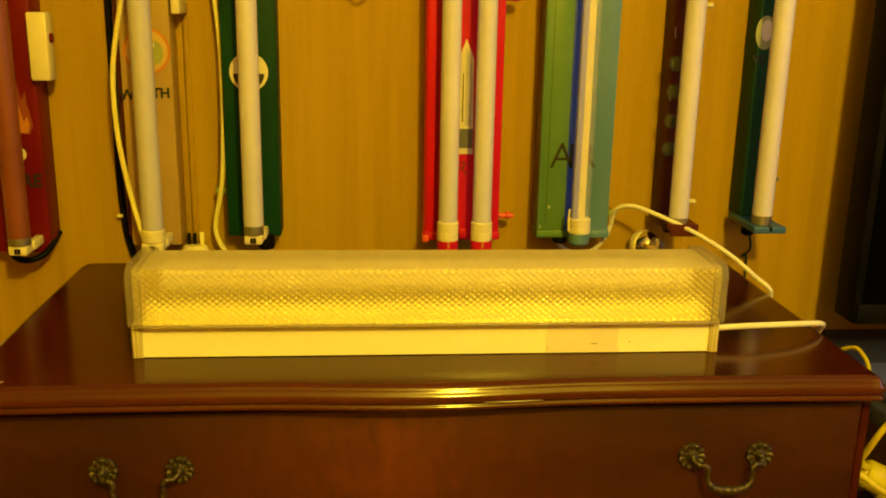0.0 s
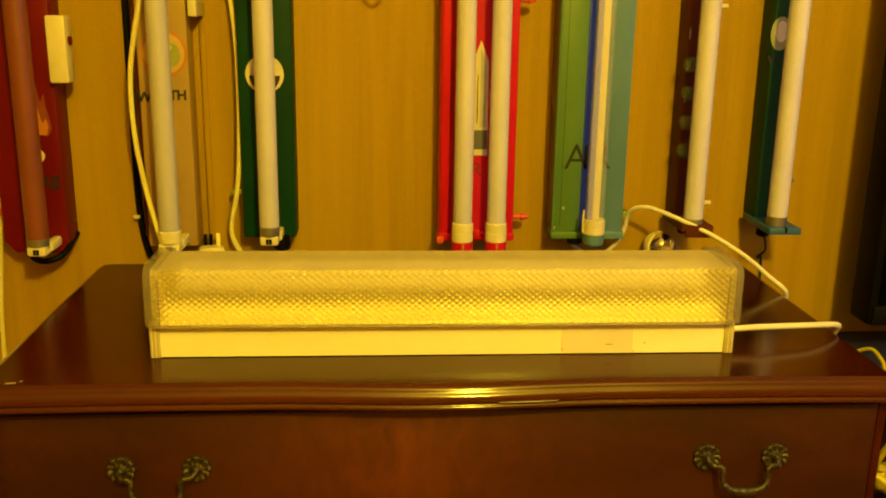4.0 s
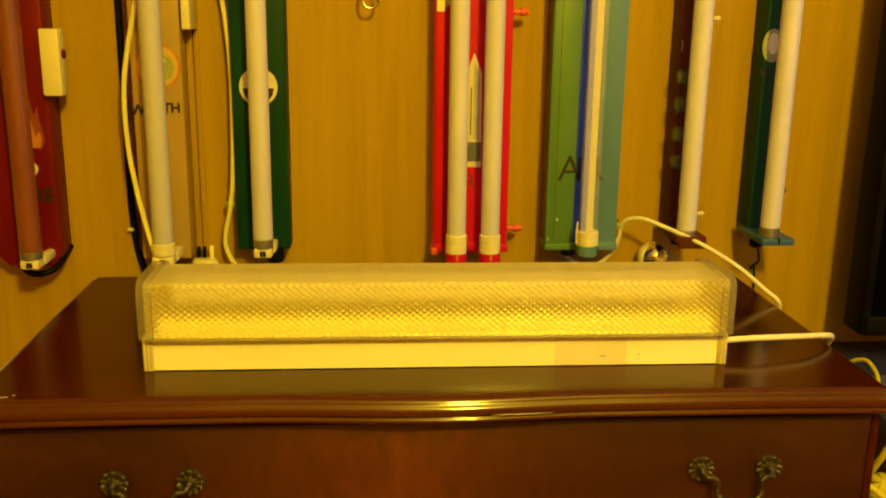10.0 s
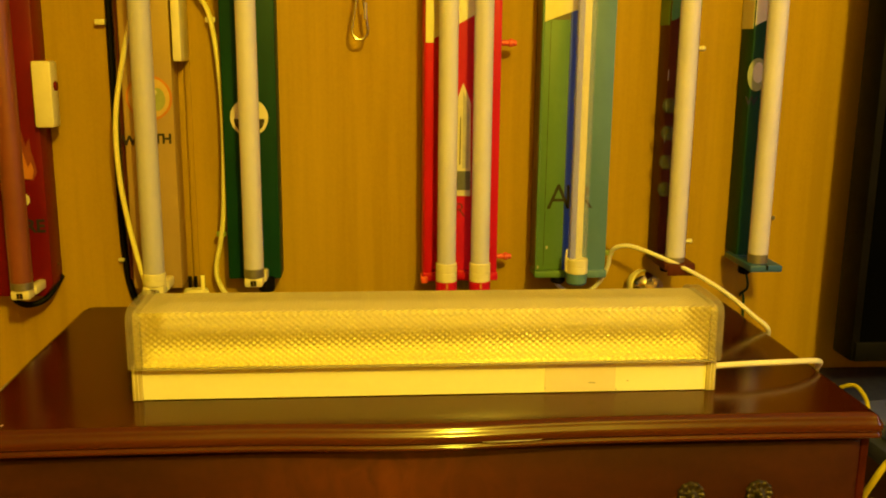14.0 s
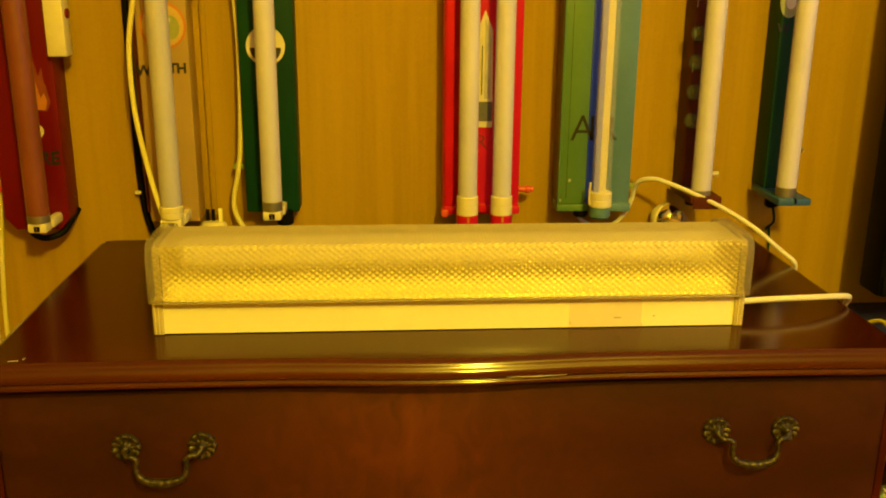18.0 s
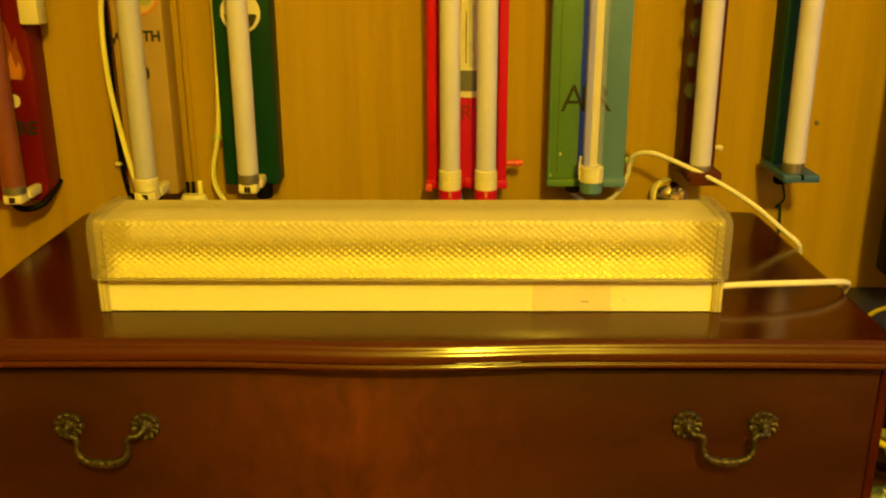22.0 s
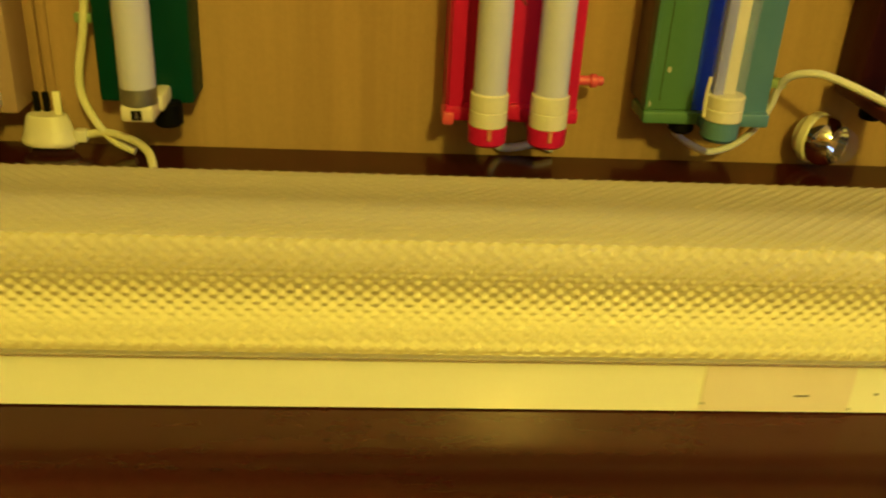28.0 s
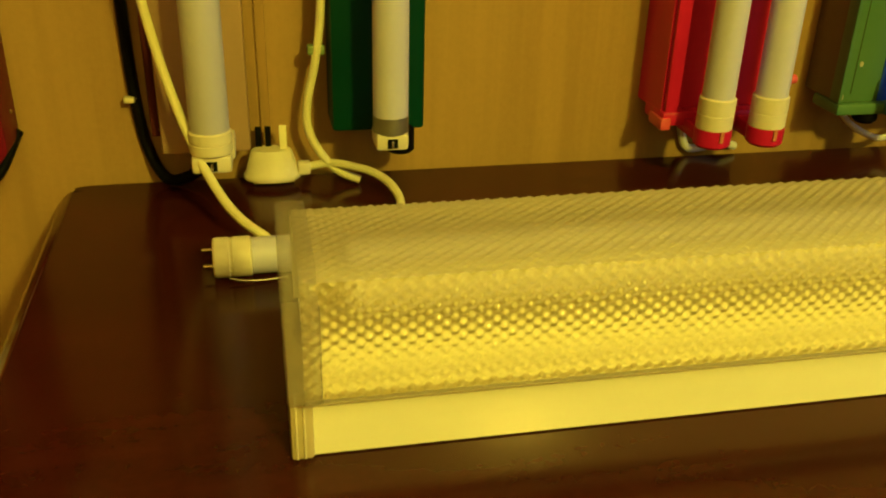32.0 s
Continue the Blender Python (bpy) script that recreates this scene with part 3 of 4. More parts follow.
# ---- batten light on the chest ----
def diffuser(parent, x0, x1):
    """Front, shoulder and top of the diffuser as a field of small rounded pyramids."""
    path = [(-0.0110, 0.0408), (-0.0110, 0.1004), (-0.0095, 0.1034), (-0.0065, 0.1047), (0.034, 0.1058), (0.066, 0.1050), (0.0795, 0.1012)]
    P = [Vector(p) for p in path]
    lens = [0]
    for a, b in zip(P, P[1:]):
        lens.append(lens[-1] + (b - a).length)

    def at(s):
        s = min(max(s, 0), lens[-1])
        k = next(i for i in range(1, len(lens)) if s <= lens[i] + 1e-9)
        f = (s - lens[k - 1]) / (lens[k] - lens[k - 1])
        d = (P[k] - P[k - 1]).normalized()
        return P[k - 1].lerp(P[k], f), Vector((-d.y, d.x))

    step, pitch = 0.00340, 0.00815
    bend = lens[2] + 0.0005
    for name, mat, label, s0, s1, high in (("prismatic_front", PRISM, "clear yellowed prismatic front with rows of small rounded pyramids", 0.0012, bend, 0.0019),
                                           ("prismatic_top", PRISM_DULL, "dull grey-tan prismatic top with rows of small rounded pyramids", bend, lens[-1], 0.0012)):
        rows, cols = round((s1 - s0) / step * 4), round((x1 - x0) / pitch * 8)
        verts, faces = [], []
        for i in range(rows + 1):
            d = s0 + (s1 - s0) * i / rows
            q, n = at(d)
            # the shoulder's normal turns gradually from the front's to the top's
            n = (at(d - 0.0012)[1] + n + at(d + 0.0012)[1]).normalized()
            for j in range(cols + 1):
                x = x0 + (x1 - x0) * j / cols
                wave = 0.5 + 0.5 * math.cos(2 * math.pi * x / pitch) * math.cos(math.pi * d / step)
                h = high * wave ** 1.8
                verts.append((x, q.x + h * n.x, q.y + h * n.y))
        for i in range(rows):
            for j in range(cols):
                k = i * (cols + 1) + j
                faces.append((k, k + 1, k + cols + 2, k + cols + 1))
        me = bpy.data.meshes.new("prisms")
        me.from_pydata(verts, [], faces)
        me.shade_smooth()
        me.materials.append(mat)
        ob = new(name, me)
        ob.parent = parent
        tagged(ob, label, kind="stuff")
        ob.visible_shadow = False
    back = [(0.0765, 0.1018), (0.0825, 0.0985), (0.086, 0.0920), (0.088, 0.0445), (0.086, 0.0445), (0.084, 0.0910), (0.080, 0.0960), (0.0735, 0.0990)]
    part("diffuser_back", extrude(back, x0, x1), PRISM_DULL, parent).visible_shadow = False
    part("diffuser_lip", box(x0, x1, -0.0128, -0.0012, 0.0392, 0.0408, 0.0004), PRISM_DULL, parent, "pale lower lip of the diffuser")


batten = thing("batten_light", "white batten light with a yellowed prismatic diffuser lying on the chest", "light fitting", (-0.008, -0.290, TOP), -0.1)
FRONT = [(0.0, 0.0010), (0.0, 0.0210), (0.0003, 0.0270), (0.0011, 0.0330), (0.0024, 0.0385), (0.0042, 0.0425)]    # the base's front leans back a little at its top
part("base_tray", extrude(FRONT + [(0.088, 0.0425), (0.088, 0.001)], -0.322, 0.322), WHITE_STEEL, batten, "white enamelled steel base")
part("spine", extrude([(0.020, 0.0427), (0.032, 0.056), (0.058, 0.056), (0.070, 0.0427)], -0.318, 0.318), WHITE_STEEL, batten)
part("inner_tube", rod(0.0127, -0.300, 0.300, 0.001, "x", (0, 0.036, 0.0835)), FROSTED, batten, "white lamp tube inside the diffuser")
for s in (-1, 1):
    part("base_end", box(min(s * 0.3205, s * 0.3320), max(s * 0.3205, s * 0.3320), -0.0022, 0.090, 0.0, 0.0402, 0.0015), END_PLASTIC, batten, "yellowed clear plastic end of the base")
    for dx in (0.0245, 0.0285):
        part("end_rib", box(min(s * (0.3000 + dx), s * (0.3012 + dx)), max(s * (0.3000 + dx), s * (0.3012 + dx)), -0.0032, -0.0020, 0.001, 0.0395, 0.0004), OLD_PLASTIC, batten)
    cap = [(-0.0140, 0.0404), (-0.0140, 0.0960), (-0.0110, 0.1035), (0.000, 0.1090), (0.072, 0.1090), (0.086, 0.1045), (0.093, 0.0950), (0.093, 0.0404)]
    part("end_cap", extrude(cap, min(s * 0.3165, s * 0.3325), max(s * 0.3165, s * 0.3325), bevel=0.0016), CAP_PLASTIC, batten, "cloudy clear plastic end cap")
    part("cap_seam", box(min(s * 0.3160, s * 0.3168), max(s * 0.3160, s * 0.3168), -0.0142, -0.0120, 0.0420, 0.094), CAP_PLASTIC, batten)
diffuser(batten, -0.3246, 0.3246)
part("tape_patch", extrude([(y - 0.0006, max(z, 0.0022)) for y, z in FRONT[:-1]] + [(y + 0.0002, max(z, 0.0022)) for y, z in FRONT[-2::-1]], 0.131, 0.2135), TAPE, batten, "glossy clear tape patch on the base")
for dx, dz, w in ((0.182, 0.0115, 0.008), (0.227, 0.013, 0.0016), (0.2135, 0.003, 0.0015), (0.131, 0.006, 0.0018)):
    part("scuff", box(dx, dx + w, -0.0010, 0.0001, dz, dz + 0.0010), DULL_METAL, batten)
part("cable_gland", rod(0.0045, 0.3318, 0.340, 0.001, "x", (0, 0.0285, 0.0190), 14), CABLE_WHITE, batten)


# ---- cables ----
def cable(name, label, pts, r, mat, steps=10):
    return single(name, sweep(pts, r, 10, steps), mat, label, "cable")


cable("white_cord", "white mains cord running from the batten over the chest's edge",
      [(0.33, -0.262, 0.819), (0.37, -0.259, 0.82), (0.43, -0.249, 0.818), (0.468, -0.234, 0.8135), (0.483, -0.2235, 0.809), (0.4905, -0.213, 0.803), (0.495, -0.199, 0.7925), (0.497, -0.185, 0.772), (0.5, -0.17, 0.72), (0.504, -0.16, 0.6), (0.52, -0.15, 0.4), (0.53, -0.12, 0.01)], 0.0036, CABLE_WHITE)
cable("flex_from_green_fitting", "cream flex arching from the green fitting down to the chest",
      [(0.2865, 0.064, 0.868), (0.2870, 0.059, 0.883), (0.2910, 0.050, 0.8955), (0.3030, 0.040, 0.9015), (0.3190, 0.031, 0.9005), (0.354, 0.010, 0.8885), (0.396, -0.014, 0.8700), (0.436, -0.036, 0.8460), (0.472, -0.051, 0.8165), (0.4875, -0.058, 0.8038), (0.4945, -0.052, 0.789), (0.502, -0.03, 0.74), (0.51, 0, 0.6), (0.52, 0.02, 0.3), (0.53, 0.03, 0.01)], 0.0033, CABLE_WHITE)
cable("flex_loop_below_green_fitting", "cream flex looping beneath the green fitting",
      [(0.2865, 0.064, 0.868), (0.2800, 0.068, 0.847), (0.266, 0.072, 0.828), (0.248, 0.076, 0.8180), (0.234, 0.079, 0.8190), (0.213, 0.088, 0.8310), (0.206, 0.1045, 0.8499)], 0.0031, CABLE_WHITE)
cable("flex_to_loose_tube", "yellowish white flex hanging down the wall to the loose tube",
      [(-0.375, 0.088, 1.328), (-0.390, 0.068, 1.265), (-0.405, 0.050, 1.209), (-0.426, 0.052, 1.118), (-0.431, 0.050, 1.063), (-0.428, 0.045, 1.000), (-0.4195, 0.040, 0.945), (-0.410, 0.032, 0.905), (-0.399, 0.020, 0.872), (-0.385, 0.000, 0.843), (-0.368, -0.030, 0.825), (-0.347, -0.054, 0.8150), (-0.325, -0.061, 0.8045), (-0.22, -0.060, 0.804)], 0.0036, CABLE_CREAM)
cable("plug_flex", "yellowish white flex of the plug hanging from the wall clip",
      [(-0.345, 0.078, 1.319), (-0.318, 0.086, 1.263), (-0.301, 0.090, 1.228), (-0.290, 0.085, 1.149), (-0.287, 0.080, 1.061), (-0.290, 0.078, 0.962), (-0.2955, 0.078, 0.912), (-0.304, 0.079, 0.872), (-0.304, 0.079, 0.848), (-0.293, 0.077, 0.825), (-0.279, 0.074, 0.811), (-0.262, 0.070, 0.8043)], 0.0036, CABLE_CREAM)
cable("plug_lead", "yellowish white lead leaving the upturned plug",
      [(-0.304, 0.080, 0.8150), (-0.288, 0.076, 0.8185), (-0.272, 0.067, 0.8190), (-0.253, 0.053, 0.8170), (-0.240, 0.034, 0.8120), (-0.237, 0.008, 0.8045), (-0.26, -0.03, 0.8042)], 0.0036, CABLE_CREAM)
cable("dark_flex_beside_tan_fitting", "dark brown flex running down the wall beside the tan fitting",
      [(-0.444, 0.1045, 1.388), (-0.445, 0.1045, 1.088), (-0.4455, 0.1045, 0.9379), (-0.443, 0.1045, 0.8679), (-0.437, 0.1045, 0.8261), (-0.422, 0.088, 0.8063), (-0.4, 0.083, 0.8125), (-0.385, 0.078, 0.8286)], 0.0048, BLACK)
cable("black_flex_below_red_board", "black flex looping beneath the dark red fitting",
      [(-0.612, 0.1045, 0.858), (-0.604, 0.078, 0.8286), (-0.58, 0.063, 0.815), (-0.553, 0.073, 0.8207), (-0.538, 0.1045, 0.848)], 0.0045, BLACK)
cable("flex_of_white_panel", "cream flex arching over the white panel and down the wall",
      [(-0.705, 0.088, 0.962), (-0.690, 0.090, 0.970), (-0.673, 0.090, 0.972), (-0.653, 0.090, 0.964), (-0.641, 0.098, 0.942), (-0.638, 0.1045, 0.919), (-0.646, 0.1045, 0.880), (-0.656, 0.1045, 0.790), (-0.664, 0.1045, 0.679), (-0.667, 0.1045, 0.5), (-0.668, 0.1045, 0.2)], 0.0034, CABLE_CREAM)
cable("dark_green_flex", "thin dark green flex hanging below the teal fitting",
      [(0.505, 0.088, 0.8763), (0.508, 0.073, 0.8508), (0.518, 0.086, 0.8234), (0.515, 0.1045, 0.806), (0.522, 0.1045, 0.79), (0.525, 0.1045, 0.6)], 0.0018, GREEN_PAINT)
cable("grey_flex_below_red_fitting", "short grey flex end beneath the red twin fitting",
      [(0.046, 0.1045, 0.8328), (0.055, 0.1045, 0.8079), (0.072, 0.1045, 0.806), (0.09, 0.1045, 0.81), (0.107, 0.1045, 0.8055)], 0.0040, CABLE_WHITE)


def wall_clip(label, x, z, y, mat, size=1.0):
    """A small cable clip: a saddle and its nail."""
    ob = thing("cable_clip", label, "cable clip", (x, y, z), group="cable clips")
    part("saddle", box(-0.007 * size, 0.007 * size, -0.004, 0.004, -0.004 * size, 0.004 * size, 0.0015 * size), mat, ob)
    part("nail", rod(0.0022, 0.0, WALL - y, 0.0004, "y", (0.004, 0, 0), 10), STEEL, ob)
    return ob


wall_clip("green plastic cable clip on the plug's flex", -0.2955, 0.9155, 0.080, GREEN_CLIP)
wall_clip("pale plastic clip holding the plug's flex", -0.3010, 1.224, 0.096, OLD_PLASTIC)
wall_clip("pale plastic cable clip high beside the tan fitting", -0.456, 1.219, 0.100, OLD_PLASTIC)
wall_clip("small white clip on the dark flex", -0.4475, 0.873, 0.100, OLD_PLASTIC, 0.6)
wall_clip("red and white clip on the panel's flex", -0.646, 0.880, 0.098, PINK_PEG)
wall_clip("green clip at the foot of the flex arch", 0.2855, 0.887, 0.060, GREEN_CLIP)


# ---- wall fittings ----
BACK = WALL - 0.0005


def body(parent, x0, x1, z0, z1, y, mat, label="", bevel=0.003, name="body"):
    return part(name, box(x0, x1, y, BACK, z0, z1, bevel), mat, parent, label)


def lamp_tube(parent, x, y, z0, mat, r=0.0135, name="tube", label="", length=0.60):
    return part(name, rod(r, z0, z0 + length, 0.001, "z", (x, y, 0), 32), mat, parent, label)


def cap_ring(parent, x, y, z0, z1, mat, r=0.0150, name="end_cap", label=""):
    e = 0.0012
    m = (z0 + z1) / 2
    return part(name, turned([(0, z0), (r - e, z0), (r, z0 + e), (r, m - 0.0008), (r - 0.0007, m - 0.0004), (r - 0.0007, m + 0.0004), (r, m + 0.0008), (r, z1 - e), (r - e, z1), (0, z1)], "z", (x, y, 0), 32), mat, parent, label)


def holder(parent, x, y, z, mat, w=0.026, arm=1):
    """A push-through lamp holder: a block with a slot under the tube and an arm back to the board."""
    h = part("lamp_holder", box(x - w / 2, x + w / 2, y - 0.014, y + 0.016, z - 0.014, z, 0.003), mat, parent, "white plastic lamp holder")
    part("holder_arm", box(x + arm * w * 0.32 - 0.004, x + arm * w * 0.32 + 0.008, y + 0.008, y + 0.056, z - 0.012, z + 0.002, 0.003), mat, h)
    part("contact_slot", box(x - 0.004, x + 0.004, y - 0.0148, y - 0.012, z - 0.0115, z - 0.004), BLACK, h)
    part("slot_pin", box(x - 0.001, x + 0.001, y - 0.0152, y - 0.0135, z - 0.0105, z - 0.005), STEEL, h)


# dark red board
fire = thing("red_wall_light", "dark red board light with a flame decal and a red-brown tube", "wall light", (0.003, -0.012, -0.017))
fy = 0.075
part("board", extrude([(-0.632, 1.50), (-0.632, 0.861), (-0.617, 0.844), (-0.554, 0.844), (-0.541, 0.861), (-0.541, 1.50)], fy, BACK + 0.012, "y", 0.002), FIRE_RED, fire, "dark red painted board")
lamp_tube(fire, -0.5670, 0.028, 0.874, RED_TUBE, 0.0150, label="red-brown tube")
part("metal_band", rod(0.0152, 0.868, 0.879, 0.0005, "z", (-0.5670, 0.028, 0), 28), DULL_METAL, fire)
holder(fire, -0.5670, 0.030, 0.868, OLD_PLASTIC)
flame = [(x - 0.0140, z + 0.0150) for x, z in [(-0.560, 1.003), (-0.542, 1.000), (-0.536, 1.012), (-0.5385, 1.028), (-0.5420, 1.042), (-0.5430, 1.060), (-0.5490, 1.048), (-0.5530, 1.070), (-0.5600, 1.085), (-0.5610, 1.062), (-0.5660, 1.045), (-0.5665, 1.02)]]
part("flame_decal", plate(flame, fy - 0.0004), DECAL_RUST, fire, "orange-red flame decal")
part("flame_core", plate([(-0.572, 1.017), (-0.5570, 1.017), (-0.5540, 1.029), (-0.5570, 1.041), (-0.5620, 1.033), (-0.5670, 1.055), (-0.5740, 1.037)], fy - 0.0012), DECAL_ORANGE, fire)
part("round_decal", oval(-0.5720, 0.987, 0.0090, 0.0095, fy - 0.0004), DECAL_CREAM, fire)
lettering("letters", "FIRE", 0.026, (-0.5685, fy - 0.0006, 0.948), INK, fire, 0.0007)
switch = part("switch_box", box(-0.5408, -0.5145, 0.056, 0.085, 1.091, 1.182, 0.003), OLD_PLASTIC, fire, "yellowed white pull-switch box")
part("switch_button", rod(0.0065, -0.001, 0.003, 0.0008, "x", (-0.5145, 0.070, 1.148), 18), FIRE_RED, switch)
part("rivet", rod(0.0018, -0.0005, 0.0012, 0.0004, "x", (-0.5410, 0.104, 0.886), 10), STEEL, fire)

# white panel
panel = thing("white_wall_panel", "cream white wall panel with a round hole and black letters", "wall panel", (0, 0, 0))
part("board", box(-0.82, -0.6760, 0.085, BACK, 0.42, 0.936, 0.003), CREAM, panel, "cream painted board")
part("black_socket", box(-0.745, -0.672, 0.078, 0.108, 0.9362, 0.961, 0.004), BLACK, panel)
part("round_hole", rod(0.0105, -0.0006, 0.0004, 0, "y", (-0.708, 0.085, 0.790), 24), BLACK, panel)
part("pull_wire", sweep([(-0.7085, 0.0825, 0.782), (-0.7085, 0.0820, 0.71), (-0.7080, 0.0825, 0.61)], 0.0012, 6, 6), BLACK, panel)
lettering("letters", "IS", 0.027, (-0.7180, 0.0844, 0.682), INK, panel)

# tan fitting
tan = thing("tan_wall_light", "tan board light with round emblem, marker letters and frosted tube", "wall light", (0.006, 0, -0.003))
ty = 0.062
body(tan, -0.4285, -0.3580, 0.840, 1.50, ty, TAN, "tan painted board")
part("dark_side", box(-0.4370, -0.4289, ty + 0.016, BACK, 0.850, 1.50, 0.002), BROWN_PAINT, tan, "dark brown side board")
lamp_tube(tan, -0.3875, 0.016, 0.872, FROSTED_GREY, 0.0148, label="dull frosted tube")
cap_ring(tan, -0.3875, 0.016, 0.858, 0.876, OLD_PLASTIC, 0.0162)
holder(tan, -0.3875, 0.018, 0.858, OLD_PLASTIC, 0.030)
part("emblem_rim", oval(-0.3910, 1.118, 0.0320, 0.0320, ty - 0.0004), DECAL_ORANGE, tan, "orange rim of the round emblem")
part("emblem_face", oval(-0.3910, 1.118, 0.0285, 0.0285, ty - 0.0012), DECAL_TAN, tan)
part("emblem_leaf", oval(-0.3795, 1.116, 0.0110, 0.0160, ty - 0.0020), DECAL_PALE_GREEN, tan)
part("emblem_eye", oval(-0.3845, 1.126, 0.0050, 0.0045, ty - 0.0028), DECAL_CREAM, tan)
lettering("letters", "W", 0.0195, (-0.4215, ty - 0.0006, 1.0570), INK, tan, 0.0007)
lettering("more_letters", "TH", 0.0190, (-0.3750, ty - 0.0006, 1.0600), INK, tan, 0.0007, spacing=0.95)
part("dark_spot", oval(-0.3865, 1.0110, 0.0042, 0.0085, ty - 0.0004), DECAL_BLACK, tan)
strip = thing("wooden_wall_strip", "varnished wooden strip with a groove beside the tan fitting", "wooden strip", (-0.0065, 0, -0.012))
part("strip", box(-0.3495, -0.3370, 0.103, BACK, 0.838, 1.50, 0.002), TRIM_WOOD, strip)
part("thin_lath", box(-0.3367, -0.3285, 0.1062, BACK, 0.838, 1.50, 0.0015), TRIM_WOOD, strip)
part("plastic_catch", box(-0.3400, -0.3280, 0.046, 0.1028, 1.178, 1.30, 0.002), OLD_PLASTIC, strip, "yellowed plastic catch")

# dark green board
green = thing("green_wall_light", "dark green board light with half-black round decal and frosted tube", "wall light", (0.003, 0, -0.012))
gy = 0.064
body(green, -0.2880, -0.2110, 0.862, 1.50, gy, GREEN_PAINT, "dark green painted board")
lamp_tube(green, -0.2455, 0.024, 0.886, FROSTED, 0.0140, label="cream frosted tube")
part("metal_band", rod(0.0142, 0.875, 0.889, 0.0006, "z", (-0.2455, 0.024, 0), 28), DULL_METAL, green)
holder(green, -0.2455, 0.026, 0.876, OLD_PLASTIC)
part("face_decal", oval(-0.2500, 1.1000, 0.0270, 0.0270, gy - 0.0004), DECAL_CREAM, green, "cream round decal with a black lower half")
part("face_lower", oval(-0.2500, 1.0980, 0.0215, 0.0215, gy - 0.0012, 180, 360), DECAL_BLACK, green)
part("red_top_mark", box(-0.288, -0.270, gy - 0.0010, gy + 0.001, 1.268, 1.33), BRIGHT_RED, green)
part("black_joint", rod(0.012, 0.845, 0.866, 0.002, "z", (-0.232, 0.060, 0), 16), BLACK, green)

# red twin fitting
red = thing("red_twin_wall_light", "bright red twin-tube channel light with a rocket decal", "wall light", (0, 0.002, -0.005))
ry = 0.062
part("channel", extrude([(0.0025, BACK - 0.002), (0.0025, ry - 0.006), (0.0050, ry - 0.006), (0.0050, ry), (0.1110, ry), (0.1110, ry - 0.006), (0.1135, ry - 0.006), (0.1135, BACK - 0.002)], 0.862, 1.50, "z"), BRIGHT_RED, red, "bright red painted steel channel")
part("side_flange", box(0.004, 0.0165, ry - 0.012, ry - 0.0062, 0.853, 1.50, 0.0015), BRIGHT_RED, red)
part("side_flange", box(0.1005, 0.1130, ry - 0.012, ry - 0.0062, 0.853, 1.50, 0.0015), BRIGHT_RED, red)
part("end_plate", box(0.0015, 0.1150, ry - 0.014, BACK - 0.02, 0.8520, 0.8650, 0.003), BRIGHT_RED, red)
for s in (0.0345, 0.0835):
    lamp_tube(red, s, 0.018, 0.884, FROSTED, 0.0136, label="cream frosted tube")
    cap_ring(red, s, 0.018, 0.860, 0.888, CREAM, 0.0154, label="cream plastic end cap")
    cup = part("end_cup", turned([(0, 0.8445), (0.013, 0.8445), (0.0156, 0.847), (0.0160, 0.8605), (0.0135, 0.8605), (0, 0.858)], "z", (s, 0.018, 0), 28), BRIGHT_RED, red, "red plastic lamp holder")
    part("cup_notch", box(s - 0.0015, s + 0.0015, 0.0005, 0.0050, 0.8520, 0.8612), DECAL_ORANGE, cup)
    part("holder_arm", box(s - 0.012, s + 0.012, 0.026, ry + 0.004, 0.846, 0.860, 0.002), BRIGHT_RED, cup)
part("middle_lug", box(0.0530, 0.0640, ry - 0.020, ry - 0.0125, 0.856, 0.870, 0.002), BRIGHT_RED, red)
part("corner_lug", box(-0.0005, 0.0095, ry - 0.016, ry + 0.012, 0.8490, 0.8600, 0.002), PINK_PEG, red)
rocket = part("rocket_decal", plate([(0.0480, 1.022), (0.0495, 1.116), (0.0600, 1.144), (0.0712, 1.116), (0.0722, 1.022)], ry - 0.0004), DECAL_CREAM, red, "cream rocket decal")
part("rocket_side", plate([(0.0600, 1.020), (0.0600, 1.132), (0.0690, 1.106), (0.0690, 1.020)], ry - 0.0012), DECAL_SILVER, rocket)
part("rocket_seam", box(0.0558, 0.0570, ry - 0.0022, ry - 0.0010, 1.026, 1.095), DECAL_BLACK, rocket)
part("rocket_base", box(0.0475, 0.0725, ry - 0.0016, ry, 0.9790, 1.0240), DECAL_CREAM, rocket)
part("rocket_window", box(0.0480, 0.0720, ry - 0.0026, ry - 0.0010, 0.9880, 1.0160), DECAL_GREY, rocket)
lettering("letters", "R", 0.030, (0.0570, ry - 0.0006, 0.957), RED_INK, red)
part("white_upper", plate([(0.0052, 1.1990), (0.0052, 1.48), (0.1105, 1.48), (0.1105, 1.2600)], ry - 0.0004), WHITE_TOP, red, "white upper paint with a slanted edge")
part("flange_white", box(0.0044, 0.0160, ry - 0.0130, ry - 0.0118, 1.2000, 1.48), WHITE_TOP, red)
for z in (0.8850, 1.2010):
    peg = part("side_peg", rod(0.0042, 0.0, 0.024, 0.001, "x", (0.1136, 0.070, z), 14), PINK_PEG, red, "pink-red side peg")
    part("peg_head", rod(0.0060, 0.012, 0.019, 0.0015, "x", (0.1136, 0.070, z), 14), PINK_PEG, peg)

# green and teal fitting
air = thing("green_teal_wall_light", "green and teal channel light with a blue stripe and marker letters", "wall light", (0, 0, -0.005))
ay = 0.055
